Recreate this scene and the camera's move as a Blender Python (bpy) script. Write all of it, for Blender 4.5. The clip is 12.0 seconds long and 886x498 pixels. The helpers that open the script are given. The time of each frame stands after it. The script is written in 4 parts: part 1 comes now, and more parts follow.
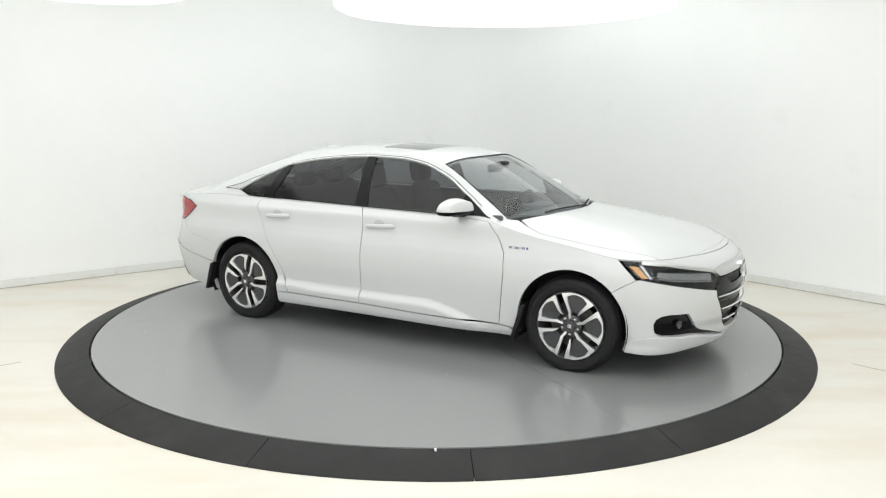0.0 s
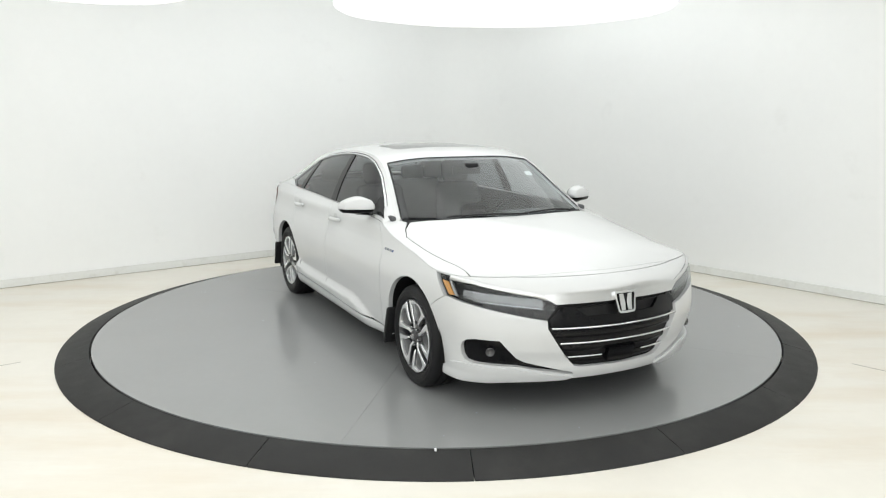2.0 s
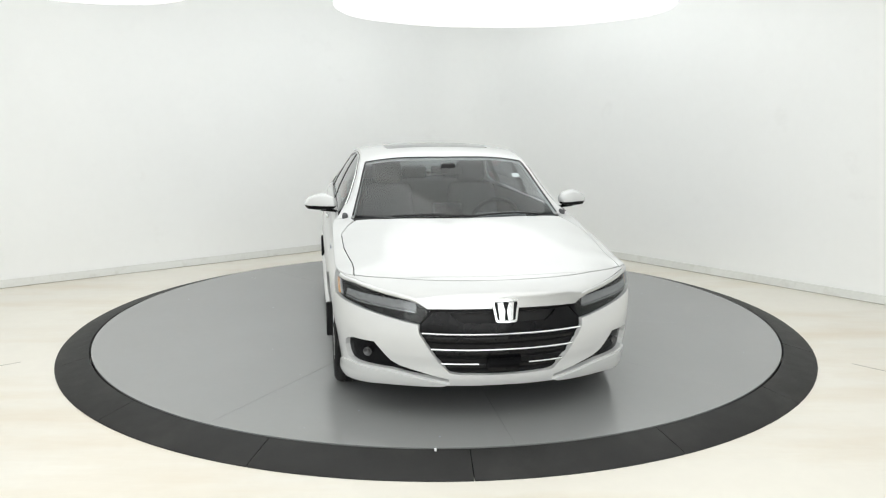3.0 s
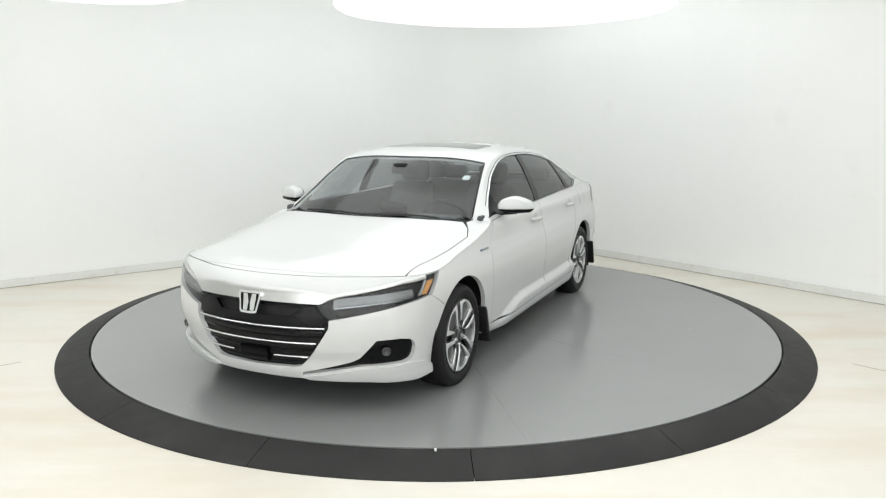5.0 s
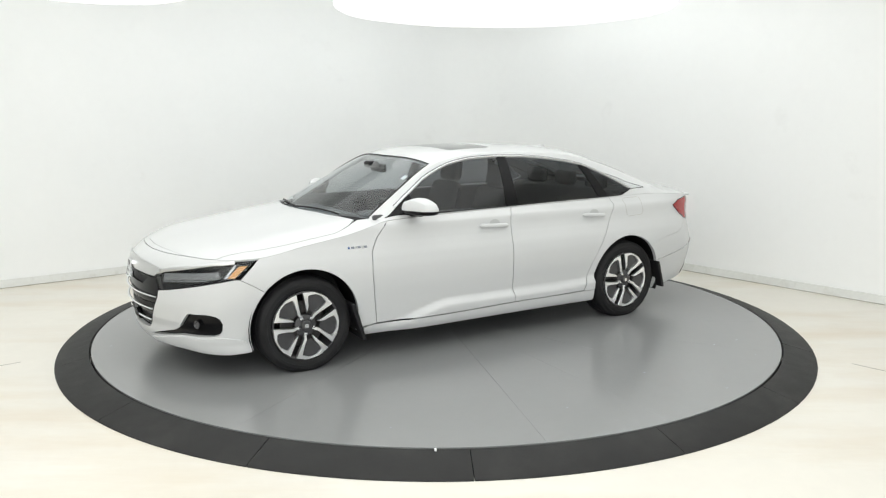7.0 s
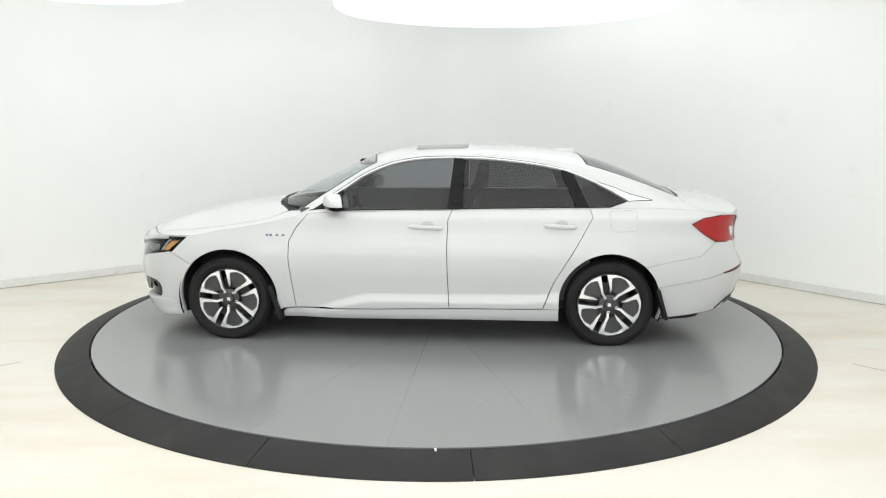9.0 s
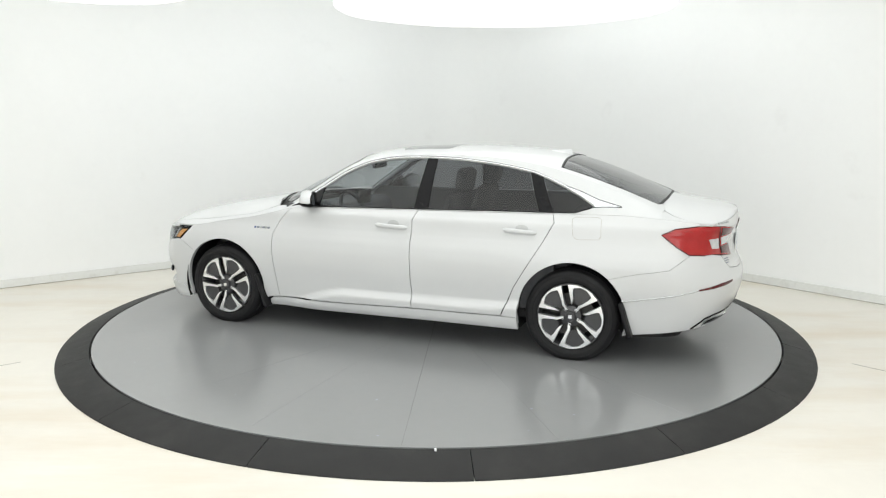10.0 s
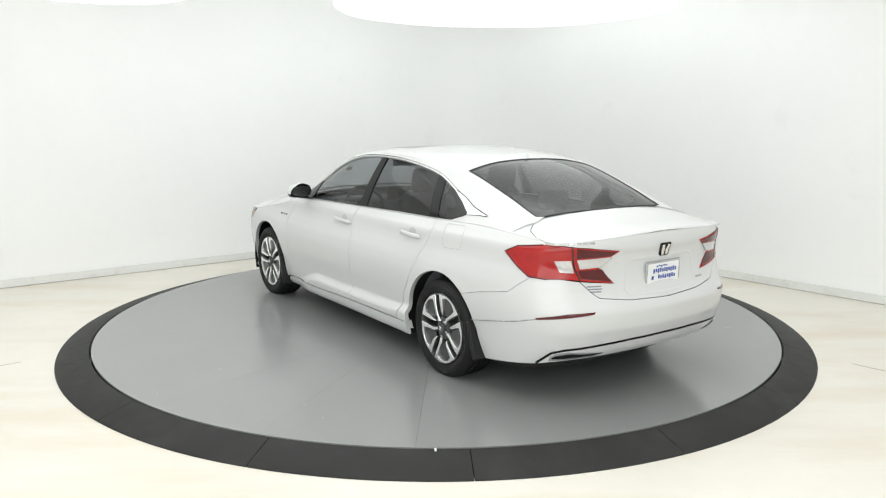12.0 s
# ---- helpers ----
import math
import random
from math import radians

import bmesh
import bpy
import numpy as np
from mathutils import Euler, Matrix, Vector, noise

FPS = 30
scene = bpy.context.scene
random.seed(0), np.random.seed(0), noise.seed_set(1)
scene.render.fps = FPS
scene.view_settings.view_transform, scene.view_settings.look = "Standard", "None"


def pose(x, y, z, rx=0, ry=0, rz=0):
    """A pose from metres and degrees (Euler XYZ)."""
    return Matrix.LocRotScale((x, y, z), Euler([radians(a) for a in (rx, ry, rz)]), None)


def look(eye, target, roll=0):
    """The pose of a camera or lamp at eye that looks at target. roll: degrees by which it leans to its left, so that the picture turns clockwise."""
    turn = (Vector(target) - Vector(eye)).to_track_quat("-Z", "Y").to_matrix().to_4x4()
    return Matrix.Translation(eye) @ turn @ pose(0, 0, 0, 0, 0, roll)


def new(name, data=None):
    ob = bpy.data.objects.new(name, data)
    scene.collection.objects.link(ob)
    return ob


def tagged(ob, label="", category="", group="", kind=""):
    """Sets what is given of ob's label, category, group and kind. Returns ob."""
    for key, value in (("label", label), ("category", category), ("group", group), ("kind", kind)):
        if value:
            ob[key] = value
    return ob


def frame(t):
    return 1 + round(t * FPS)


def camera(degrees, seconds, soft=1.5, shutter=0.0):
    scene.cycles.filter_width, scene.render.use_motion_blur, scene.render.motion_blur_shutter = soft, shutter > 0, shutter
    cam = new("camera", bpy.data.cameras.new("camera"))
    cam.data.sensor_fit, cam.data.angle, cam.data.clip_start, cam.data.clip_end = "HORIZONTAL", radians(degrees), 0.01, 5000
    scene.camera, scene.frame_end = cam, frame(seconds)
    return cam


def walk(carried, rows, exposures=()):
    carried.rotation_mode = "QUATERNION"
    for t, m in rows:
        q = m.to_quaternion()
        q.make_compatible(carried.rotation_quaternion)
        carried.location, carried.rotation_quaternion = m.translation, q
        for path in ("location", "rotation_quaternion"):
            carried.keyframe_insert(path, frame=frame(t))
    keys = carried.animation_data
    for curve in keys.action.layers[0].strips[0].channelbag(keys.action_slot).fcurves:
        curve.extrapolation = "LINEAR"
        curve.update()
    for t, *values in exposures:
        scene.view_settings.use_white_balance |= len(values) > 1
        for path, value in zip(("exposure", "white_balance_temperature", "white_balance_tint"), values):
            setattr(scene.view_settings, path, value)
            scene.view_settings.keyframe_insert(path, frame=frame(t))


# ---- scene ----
from mathutils.geometry import delaunay_2d_cdt

# ---------------------------------------------------------------- camera
EYE = (0.0, -6.452, 1.712)
PITCH, YAW, LEAN = radians(9.9835), radians(0.4198), 0.0852
AIM = (EYE[0] + math.sin(YAW) * math.cos(PITCH), EYE[1] + math.cos(YAW) * math.cos(PITCH), EYE[2] - math.sin(PITCH))
cam = camera(59.58, 12.0, soft=1.2)
walk(cam, [(0.0, look(EYE, AIM, LEAN)), (12.0, look(EYE, AIM, LEAN))], exposures=[(0.0, -0.02), (1.5, -0.05), (3.0, -0.09), (5.5, -0.08), (7.0, -0.04), (9.5, -0.02), (12.0, 0.0)])

# ---------------------------------------------------------------- light
world = bpy.data.worlds.new("world")
scene.world = world
world.use_nodes = True
world.node_tree.nodes["Background"].inputs["Color"].default_value = (0.95, 1.0, 0.98, 1)
world.node_tree.nodes["Background"].inputs["Strength"].default_value = 0.3


def area_lamp(name, place, wide, deep, watts, tint=(0.98, 1.0, 1.0)):
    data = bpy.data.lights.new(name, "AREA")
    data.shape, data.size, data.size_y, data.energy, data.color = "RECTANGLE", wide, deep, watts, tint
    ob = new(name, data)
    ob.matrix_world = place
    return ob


# luminous ceiling as one unseen area lamp; added fill lamp tilted behind the camera
area_lamp("ceiling_lamp", pose(-0.44, -3.05, 3.60, 0, 0, 38), 9.2, 9.2, 243)
area_lamp("added_fill", pose(-0.75, -7.7, 2.10, 80, 0, 0), 7.0, 2.8, 112)


# ---------------------------------------------------------------- materials
def mat(name, base, rough=0.5, metal=0.0, coat=0.0, vary=0.0, scale=8.0, bump=0.0, bump_scale=200.0, rough_vary=0.0, emit=None, strength=0.0, spec=0.5, fine=0.0):
    m = bpy.data.materials.new(name)
    m.use_nodes = True
    nt = m.node_tree
    b = nt.nodes["Principled BSDF"]
    b.inputs["Base Color"].default_value = (*base, 1)
    b.inputs["Roughness"].default_value = rough
    b.inputs["Metallic"].default_value = metal
    b.inputs["Coat Weight"].default_value = coat
    b.inputs["Coat Roughness"].default_value = 0.03
    b.inputs["Specular IOR Level"].default_value = spec
    if emit:
        b.inputs["Emission Color"].default_value = (*emit, 1)
        b.inputs["Emission Strength"].default_value = strength
    if vary or bump or rough_vary:
        tc = nt.nodes.new("ShaderNodeTexCoord")

        def tex(sc, detail):
            n = nt.nodes.new("ShaderNodeTexNoise")
            n.inputs["Scale"].default_value, n.inputs["Detail"].default_value = sc, detail
            nt.links.new(tc.outputs["Object"], n.inputs["Vector"])
            return n
        if vary:
            big, small = tex(scale, 6), tex(scale * 14, 4)
            add = nt.nodes.new("ShaderNodeMath")
            add.operation = "MULTIPLY_ADD"
            nt.links.new(small.outputs["Fac"], add.inputs[0])
            add.inputs[1].default_value = 0.45 + fine
            nt.links.new(big.outputs["Fac"], add.inputs[2])
            ramp = nt.nodes.new("ShaderNodeMapRange")
            ramp.inputs["From Min"].default_value, ramp.inputs["From Max"].default_value = 0.4, 1.05 + fine
            ramp.inputs["To Min"].default_value, ramp.inputs["To Max"].default_value = 1 - vary, 1 + vary
            nt.links.new(add.outputs[0], ramp.inputs["Value"])
            mul = nt.nodes.new("ShaderNodeVectorMath")
            mul.operation = "SCALE"
            mul.inputs[0].default_value = base
            nt.links.new(ramp.outputs[0], mul.inputs["Scale"])
            nt.links.new(mul.outputs[0], b.inputs["Base Color"])
        if rough_vary:
            n = tex(scale * 2.3, 5)
            r = nt.nodes.new("ShaderNodeMapRange")
            r.inputs["To Min"].default_value, r.inputs["To Max"].default_value = max(0.02, rough - rough_vary), rough + rough_vary
            nt.links.new(n.outputs["Fac"], r.inputs["Value"])
            nt.links.new(r.outputs[0], b.inputs["Roughness"])
        if bump:
            n = tex(bump_scale, 3)
            bp = nt.nodes.new("ShaderNodeBump")
            bp.inputs["Strength"].default_value, bp.inputs["Distance"].default_value = bump, 0.002
            nt.links.new(n.outputs["Fac"], bp.inputs["Height"])
            nt.links.new(bp.outputs[0], b.inputs["Normal"])
    return m


def glass(name, tint, gloss=1.0, rough=0.0, ior=1.5):
    """A thin tinted pane: what it lets through is tinted, its gloss follows Fresnel."""
    m = bpy.data.materials.new(name)
    m.use_nodes = True
    nt = m.node_tree
    nt.nodes.clear()
    out = nt.nodes.new("ShaderNodeOutputMaterial")
    t = nt.nodes.new("ShaderNodeBsdfTransparent")
    t.inputs[0].default_value = (*tint, 1)
    g = nt.nodes.new("ShaderNodeBsdfGlossy")
    g.inputs["Color"].default_value = (gloss, gloss, gloss, 1)
    g.inputs["Roughness"].default_value = rough
    # the same gloss from both sides of the sheet: Schlick's curve on the facing angle
    lw = nt.nodes.new("ShaderNodeLayerWeight")
    lw.inputs["Blend"].default_value = 0.5
    p = nt.nodes.new("ShaderNodeMath")
    p.operation = "POWER"
    p.inputs[1].default_value = 5.0
    f = nt.nodes.new("ShaderNodeMath")
    f.operation = "MULTIPLY_ADD"
    r0 = ((ior - 1) / (ior + 1)) ** 2
    f.inputs[1].default_value, f.inputs[2].default_value = 1 - r0, r0
    nt.links.new(lw.outputs["Facing"], p.inputs[0])
    nt.links.new(p.outputs[0], f.inputs[0])
    mix = nt.nodes.new("ShaderNodeMixShader")
    nt.links.new(f.outputs[0], mix.inputs[0])
    nt.links.new(t.outputs[0], mix.inputs[1])
    nt.links.new(g.outputs[0], mix.inputs[2])
    nt.links.new(mix.outputs[0], out.inputs[0])
    return m


PAINT = mat("pearl_white_paint", (0.635, 0.645, 0.65), 0.34, 0.0, 0.7, vary=0.012, scale=3, rough_vary=0.03)
CHROME = mat("chrome", (0.78, 0.79, 0.80), 0.14, 1.0, vary=0.03, scale=20)
WING = mat("brushed_chrome", (0.64, 0.645, 0.65), 0.28, 1.0, vary=0.03, scale=20)
SATIN = mat("satin_chrome", (0.55, 0.56, 0.57), 0.25, 1.0, vary=0.04, scale=20)
GLOSS_BLACK = mat("gloss_black_plastic", (0.005, 0.005, 0.006), 0.16, 0.0, 0.0, spec=0.2, vary=0.15, scale=15)
BLACK = mat("black_plastic", (0.010, 0.010, 0.011), 0.5, spec=0.3, vary=0.25, scale=20, bump=0.2, bump_scale=500)
DARK = mat("dark_underbody", (0.012, 0.012, 0.012), 0.8, vary=0.3, scale=9)
RUBBER = mat("tyre_rubber", (0.011, 0.011, 0.012), 0.62, spec=0.3, vary=0.25, scale=14, bump=0.25, bump_scale=350)
ALLOY = mat("machined_alloy", (0.90, 0.91, 0.92), 0.30, 1.0, vary=0.05, scale=30, rough_vary=0.05)
POCKET = mat("dark_grey_wheel_paint", (0.055, 0.055, 0.058), 0.4, 0.2, 0.2, vary=0.15, scale=20)
BRAKE = mat("brake_steel", (0.07, 0.068, 0.065), 0.5, 0.6, vary=0.2, scale=40)
WINDSCREEN = glass("windscreen_glass", (0.80, 0.85, 0.86), ior=1.6)
PRIVACY = glass("tinted_glass", (0.24, 0.25, 0.262))
DOORGLASS = glass("door_glass", (0.46, 0.475, 0.49))
REARGLASS = glass("rear_glass", (0.30, 0.32, 0.33))
LENS = glass("clear_lens", (0.80, 0.82, 0.83), gloss=0.7)
FOGLENS = mat("fog_lens", (0.05, 0.05, 0.054), 0.1, 0.2, 0.6, vary=0.2, scale=60)
MODULE = mat("led_lens", (0.30, 0.30, 0.31), 0.2, 0.3, 0.3, vary=0.45, scale=60)
RED_LENS = mat("red_lens", (0.38, 0.010, 0.010), 0.12, 0.0, 0.15, vary=0.12, scale=25)
DARK_RED = mat("dark_red_lens", (0.085, 0.006, 0.008), 0.12, 0.0, 0.1, vary=0.1, scale=25)
AMBER = mat("amber_lens", (0.80, 0.38, 0.11), 0.2, 0.0, 0.6, vary=0.1, scale=30)
CLEAR = mat("silver_lens", (0.62, 0.62, 0.63), 0.15, 0.5, 0.6, vary=0.12, scale=40)
INTERIOR = mat("grey_upholstery", (0.08, 0.083, 0.088), 0.75, vary=0.2, scale=18, bump=0.3, bump_scale=250)
HEADLINER = mat("headliner_cloth", (0.32, 0.32, 0.31), 0.9, vary=0.08, scale=20)
DASH = mat("dash_plastic", (0.105, 0.11, 0.116), 0.6, vary=0.15, scale=25)
SEAM = mat("seam_dark", (0.02, 0.02, 0.02), 0.9)
WHITE_PLASTIC = mat("white_plate", (0.82, 0.83, 0.84), 0.4, vary=0.02, scale=20)
BLUE_INK = mat("blue_ink", (0.03, 0.07, 0.35), 0.5, vary=0.05, scale=50)
GREY_INK = mat("grey_ink", (0.20, 0.22, 0.26), 0.5, vary=0.05, scale=50)
BLUE_BADGE = mat("blue_badge", (0.10, 0.16, 0.36), 0.25, 0.3, 0.5, vary=0.05, scale=50)
MIRROR = mat("mirror_glass", (0.85, 0.86, 0.87), 0.02, 1.0)

DECK = mat("grey_deck_paint", (0.262, 0.267, 0.269), 0.20, 0.0, 0.0, spec=0.8, vary=0.025, scale=1.3, bump=0.02, bump_scale=25, rough_vary=0.015)
RAMP = mat("ramp_rubber", (0.0165, 0.0165, 0.0165), 0.62, spec=0.35, vary=0.22, scale=4, bump=0.35, bump_scale=160, rough_vary=0.08)
WALL = mat("white_wall_paint", (0.915, 0.925, 0.92), 0.7, vary=0.018, scale=0.9, bump=0.06, bump_scale=30)
CEIL = mat("white_ceiling_paint", (0.9, 0.91, 0.905), 0.8, vary=0.012, scale=1)
TRIM = mat("white_skirting_paint", (0.78, 0.79, 0.77), 0.5, vary=0.05, scale=3)
LAMP_GLOW = mat("lamp_diffuser", (0.9, 0.9, 0.9), 0.6, emit=(0.97, 1.0, 0.99), strength=1.1)


def floor_material():
    m = mat("cream_floor_coating", (0.775, 0.745, 0.675), 0.38, vary=0.05, scale=0.7, bump=0.04, bump_scale=25, rough_vary=0.1)
    nt = m.node_tree
    b = nt.nodes["Principled BSDF"]
    base = b.inputs["Base Color"].links[0].from_socket
    tc = nt.nodes.new("ShaderNodeTexCoord")
    mp = nt.nodes.new("ShaderNodeMapping")
    mp.inputs["Scale"].default_value = (0.35, 1.6, 1.0)
    mp.inputs["Rotation"].default_value = (0, 0, radians(20))
    n = nt.nodes.new("ShaderNodeTexNoise")
    n.inputs["Scale"].default_value, n.inputs["Detail"].default_value, n.inputs["Roughness"].default_value = 1.1, 7, 0.62
    r = nt.nodes.new("ShaderNodeMapRange")
    r.inputs["From Min"].default_value, r.inputs["From Max"].default_value = 0.47, 0.86
    mix = nt.nodes.new("ShaderNodeMix")
    mix.data_type = "RGBA"
    mix.inputs["B"].default_value = (0.66, 0.57, 0.44, 1)
    nt.links.new(tc.outputs["Object"], mp.inputs[0])
    nt.links.new(mp.outputs[0], n.inputs["Vector"])
    nt.links.new(n.outputs["Fac"], r.inputs["Value"])
    nt.links.new(r.outputs[0], mix.inputs["Factor"])
    nt.links.new(base, mix.inputs["A"])
    nt.links.new(mix.outputs["Result"], b.inputs["Base Color"])
    return m


FLOOR = floor_material()


def smudge(m, tint, lo, hi, scale):
    """Faint scuffs with a shape of their own over a wall paint."""
    nt = m.node_tree
    b = nt.nodes["Principled BSDF"]
    base = b.inputs["Base Color"].links[0].from_socket
    tc = nt.nodes.new("ShaderNodeTexCoord")
    n = nt.nodes.new("ShaderNodeTexNoise")
    n.inputs["Scale"].default_value, n.inputs["Detail"].default_value, n.inputs["Roughness"].default_value = scale, 8, 0.6
    r = nt.nodes.new("ShaderNodeMapRange")
    r.inputs["From Min"].default_value, r.inputs["From Max"].default_value = lo, hi
    mix = nt.nodes.new("ShaderNodeMix")
    mix.data_type = "RGBA"
    mix.inputs["B"].default_value = (*tint, 1)
    nt.links.new(tc.outputs["Object"], n.inputs["Vector"])
    nt.links.new(n.outputs["Fac"], r.inputs["Value"])
    nt.links.new(r.outputs[0], mix.inputs["Factor"])
    nt.links.new(base, mix.inputs["A"])
    nt.links.new(mix.outputs["Result"], b.inputs["Base Color"])


smudge(WALL, (0.78, 0.78, 0.77), 0.64, 1.0, 1.7)
smudge(RAMP, (0.048, 0.047, 0.045), 0.52, 0.95, 2.6)
smudge(TRIM, (0.55, 0.54, 0.50), 0.55, 0.9, 6.0)


# ---------------------------------------------------------------- mesh helpers
def mesh_object(name, verts, faces, material, parent=None, smooth=False, normals=None, label=""):
    me = bpy.data.meshes.new(name)
    me.from_pydata([tuple(map(float, v)) for v in verts], [], [tuple(map(int, f)) for f in faces])
    me.update()
    if smooth:
        me.polygons.foreach_set("use_smooth", [True] * len(me.polygons))
    if normals is not None:
        me.normals_split_custom_set([tuple(map(float, n)) for n in normals])
    me.materials.append(material)
    ob = new(name, me)
    ob.parent = parent
    return tagged(ob, label)


def part(name, bm, material, parent=None, label="", smooth=None):
    """Links a bmesh as one mesh object; smooth: the angle under which edges are smoothed."""
    bmesh.ops.recalc_face_normals(bm, faces=bm.faces)
    me = bpy.data.meshes.new(name)
    if smooth:
        for f in bm.faces:
            f.smooth = True
        for e in bm.edges:
            e.smooth = len(e.link_faces) == 2 and e.calc_face_angle(0) < radians(smooth)
    bm.to_mesh(me)
    bm.free()
    me.materials.append(material)
    ob = new(name, me)
    ob.parent = parent
    return tagged(ob, label)


def rbox(bm, cx, cy, cz, sx, sy, sz, r=0.01, seg=2, m=None, taper=None):
    """A rounded box added to bm; taper scales its top in x and y."""
    got = bmesh.ops.create_cube(bm, size=1.0)["verts"]
    for v in got:
        v.co = Vector((v.co.x * sx, v.co.y * sy, v.co.z * sz))
        if taper and v.co.z > 0:
            v.co.x *= taper[0]
            v.co.y *= taper[1]
    edges = list({e for v in got for e in v.link_edges})
    if r:
        out = bmesh.ops.bevel(bm, geom=edges, offset=r, segments=seg, affect="EDGES", profile=0.5)
        got = list({v for v in out["verts"]} | {v for v in got if v.is_valid})
    t = Matrix.Translation((cx, cy, cz)) @ (m if m else Matrix.Identity(4))
    for v in got:
        v.co = t @ v.co
    return got


def pchip(xs, ys):
    xs, ys = np.array(xs, float), np.array(ys, float)
    if xs[0] > xs[-1]:
        xs, ys = xs[::-1], ys[::-1]
    h, d = np.diff(xs), np.diff(ys) / np.diff(xs)
    m = np.zeros(len(xs))
    m[0], m[-1] = d[0], d[-1]
    for i in range(1, len(xs) - 1):
        if d[i - 1] * d[i] > 0:
            w1, w2 = 2 * h[i] + h[i - 1], h[i] + 2 * h[i - 1]
            m[i] = (w1 + w2) / (w1 / d[i - 1] + w2 / d[i])

    def f(x):
        x = np.clip(np.asarray(x, float), xs[0], xs[-1])
        i = np.clip(np.searchsorted(xs, x) - 1, 0, len(xs) - 2)
        t = (x - xs[i]) / h[i]
        return (ys[i] * (1 + 2 * t) * (1 - t) ** 2 + h[i] * m[i] * t * (1 - t) ** 2 + ys[i + 1] * t * t * (3 - 2 * t) + h[i] * m[i + 1] * t * t * (t - 1))
    return f


def spline(xs, ys, d0=None, d1=None):
    """A cubic spline through the points, natural or with given end slopes."""
    xs, ys = np.array(xs, float), np.array(ys, float)
    if xs[0] > xs[-1]:
        xs, ys = xs[::-1], ys[::-1]
    n, h = len(xs), np.diff(xs)
    a, b = np.zeros((n, n)), np.zeros(n)
    for i in range(1, n - 1):
        a[i, i - 1:i + 2] = h[i - 1], 2 * (h[i - 1] + h[i]), h[i]
        b[i] = 6 * ((ys[i + 1] - ys[i]) / h[i] - (ys[i] - ys[i - 1]) / h[i - 1])
    a[0, 0] = a[-1, -1] = 1
    if d0 is not None:
        a[0, :2] = 2 * h[0], h[0]
        b[0] = 6 * ((ys[1] - ys[0]) / h[0] - d0)
    if d1 is not None:
        a[-1, -2:] = h[-1], 2 * h[-1]
        b[-1] = 6 * (d1 - (ys[-1] - ys[-2]) / h[-1])
    m = np.linalg.solve(a, b)

    def f(x):
        x = np.clip(np.asarray(x, float), xs[0], xs[-1])
        i = np.clip(np.searchsorted(xs, x) - 1, 0, n - 2)
        p, q = xs[i + 1] - x, x - xs[i]
        return (m[i] * p ** 3 + m[i + 1] * q ** 3) / (6 * h[i]) + (ys[i] / h[i] - m[i] * h[i] / 6) * p + (ys[i + 1] / h[i] - m[i + 1] * h[i] / 6) * q
    return f


def inside(poly, pts):
    px, py = np.array(poly, float).T
    x, y = pts[:, 0][:, None], pts[:, 1][:, None]
    x2, y2 = np.roll(px, -1), np.roll(py, -1)
    cross = ((py > y) != (y2 > y)) & (x < (x2 - px) * (y - py) / (y2 - py + 1e-12) + px)
    return cross.sum(1) % 2 == 1


def dense(poly, step):
    out = []
    for a, b in zip(poly, poly[1:] + poly[:1]):
        k = max(1, int(math.ceil(math.dist(a, b) / step)))
        out += [(a[0] + (b[0] - a[0]) * i / k, a[1] + (b[1] - a[1]) * i / k) for i in range(k)]
    return out


def shrink(poly, g):
    """The polygon moved inward by g (a hole outward for a negative g)."""
    p = [q for i, q in enumerate(poly) if math.dist(q, poly[i - 1]) > 1e-5]
    area = sum(a[0] * b[1] - b[0] * a[1] for a, b in zip(p, p[1:] + p[:1]))
    sg = 1 if area > 0 else -1
    out = []
    for i, q in enumerate(p):
        a, b = p[i - 1], p[(i + 1) % len(p)]
        e1, e2 = Vector((q[0] - a[0], q[1] - a[1])).normalized(), Vector((b[0] - q[0], b[1] - q[1])).normalized()
        n1, n2 = Vector((-e1.y, e1.x)) * sg, Vector((-e2.y, e2.x)) * sg
        n = n1 + n2
        n = n / max(0.35, n.length_squared / 2) if n.length > 1e-4 else n1
        out.append((q[0] + n.x * g, q[1] + n.y * g))
    return out


def fill(outline, holes, step):
    """Triangles that fill a flat outline with holes, on an even grid."""
    loops = [dense(list(map(tuple, p)), step) for p in [outline, *holes]]
    pts, edges = [], []
    for l in loops:
        k = len(pts)
        pts += l
        edges += [(k + i, k + (i + 1) % len(l)) for i in range(len(l))]
    b = np.array(pts)
    lo, hi = b.min(0), b.max(0)
    gx, gy = np.meshgrid(np.arange(lo[0] + step / 2, hi[0], step), np.arange(lo[1] + step / 2, hi[1], step))
    g = np.stack([gx.ravel(), gy.ravel()], 1)
    if len(g):
        ok = inside(loops[0], g)
        for l in loops[1:]:
            ok &= ~inside(l, g)
        g = g[ok]
    if len(g):
        near = np.full(len(g), 9.0)
        for k in range(0, len(b), 200):
            near = np.minimum(near, np.sqrt(((g[:, None] - b[None, k:k + 200]) ** 2).sum(2)).min(1))
        g = g[near > 0.45 * step]
    v, _, f, *_ = delaunay_2d_cdt([Vector(map(float, q)) for q in pts] + [Vector(map(float, q)) for q in g], edges, [], 0, 1e-6)
    v = np.array([tuple(q) for q in v])
    f = np.array([tuple(q) for q in f])
    c = v[f].mean(1)
    ok = inside(loops[0], c)
    for l in loops[1:]:
        ok &= ~inside(l, c)
    return v, f[ok]


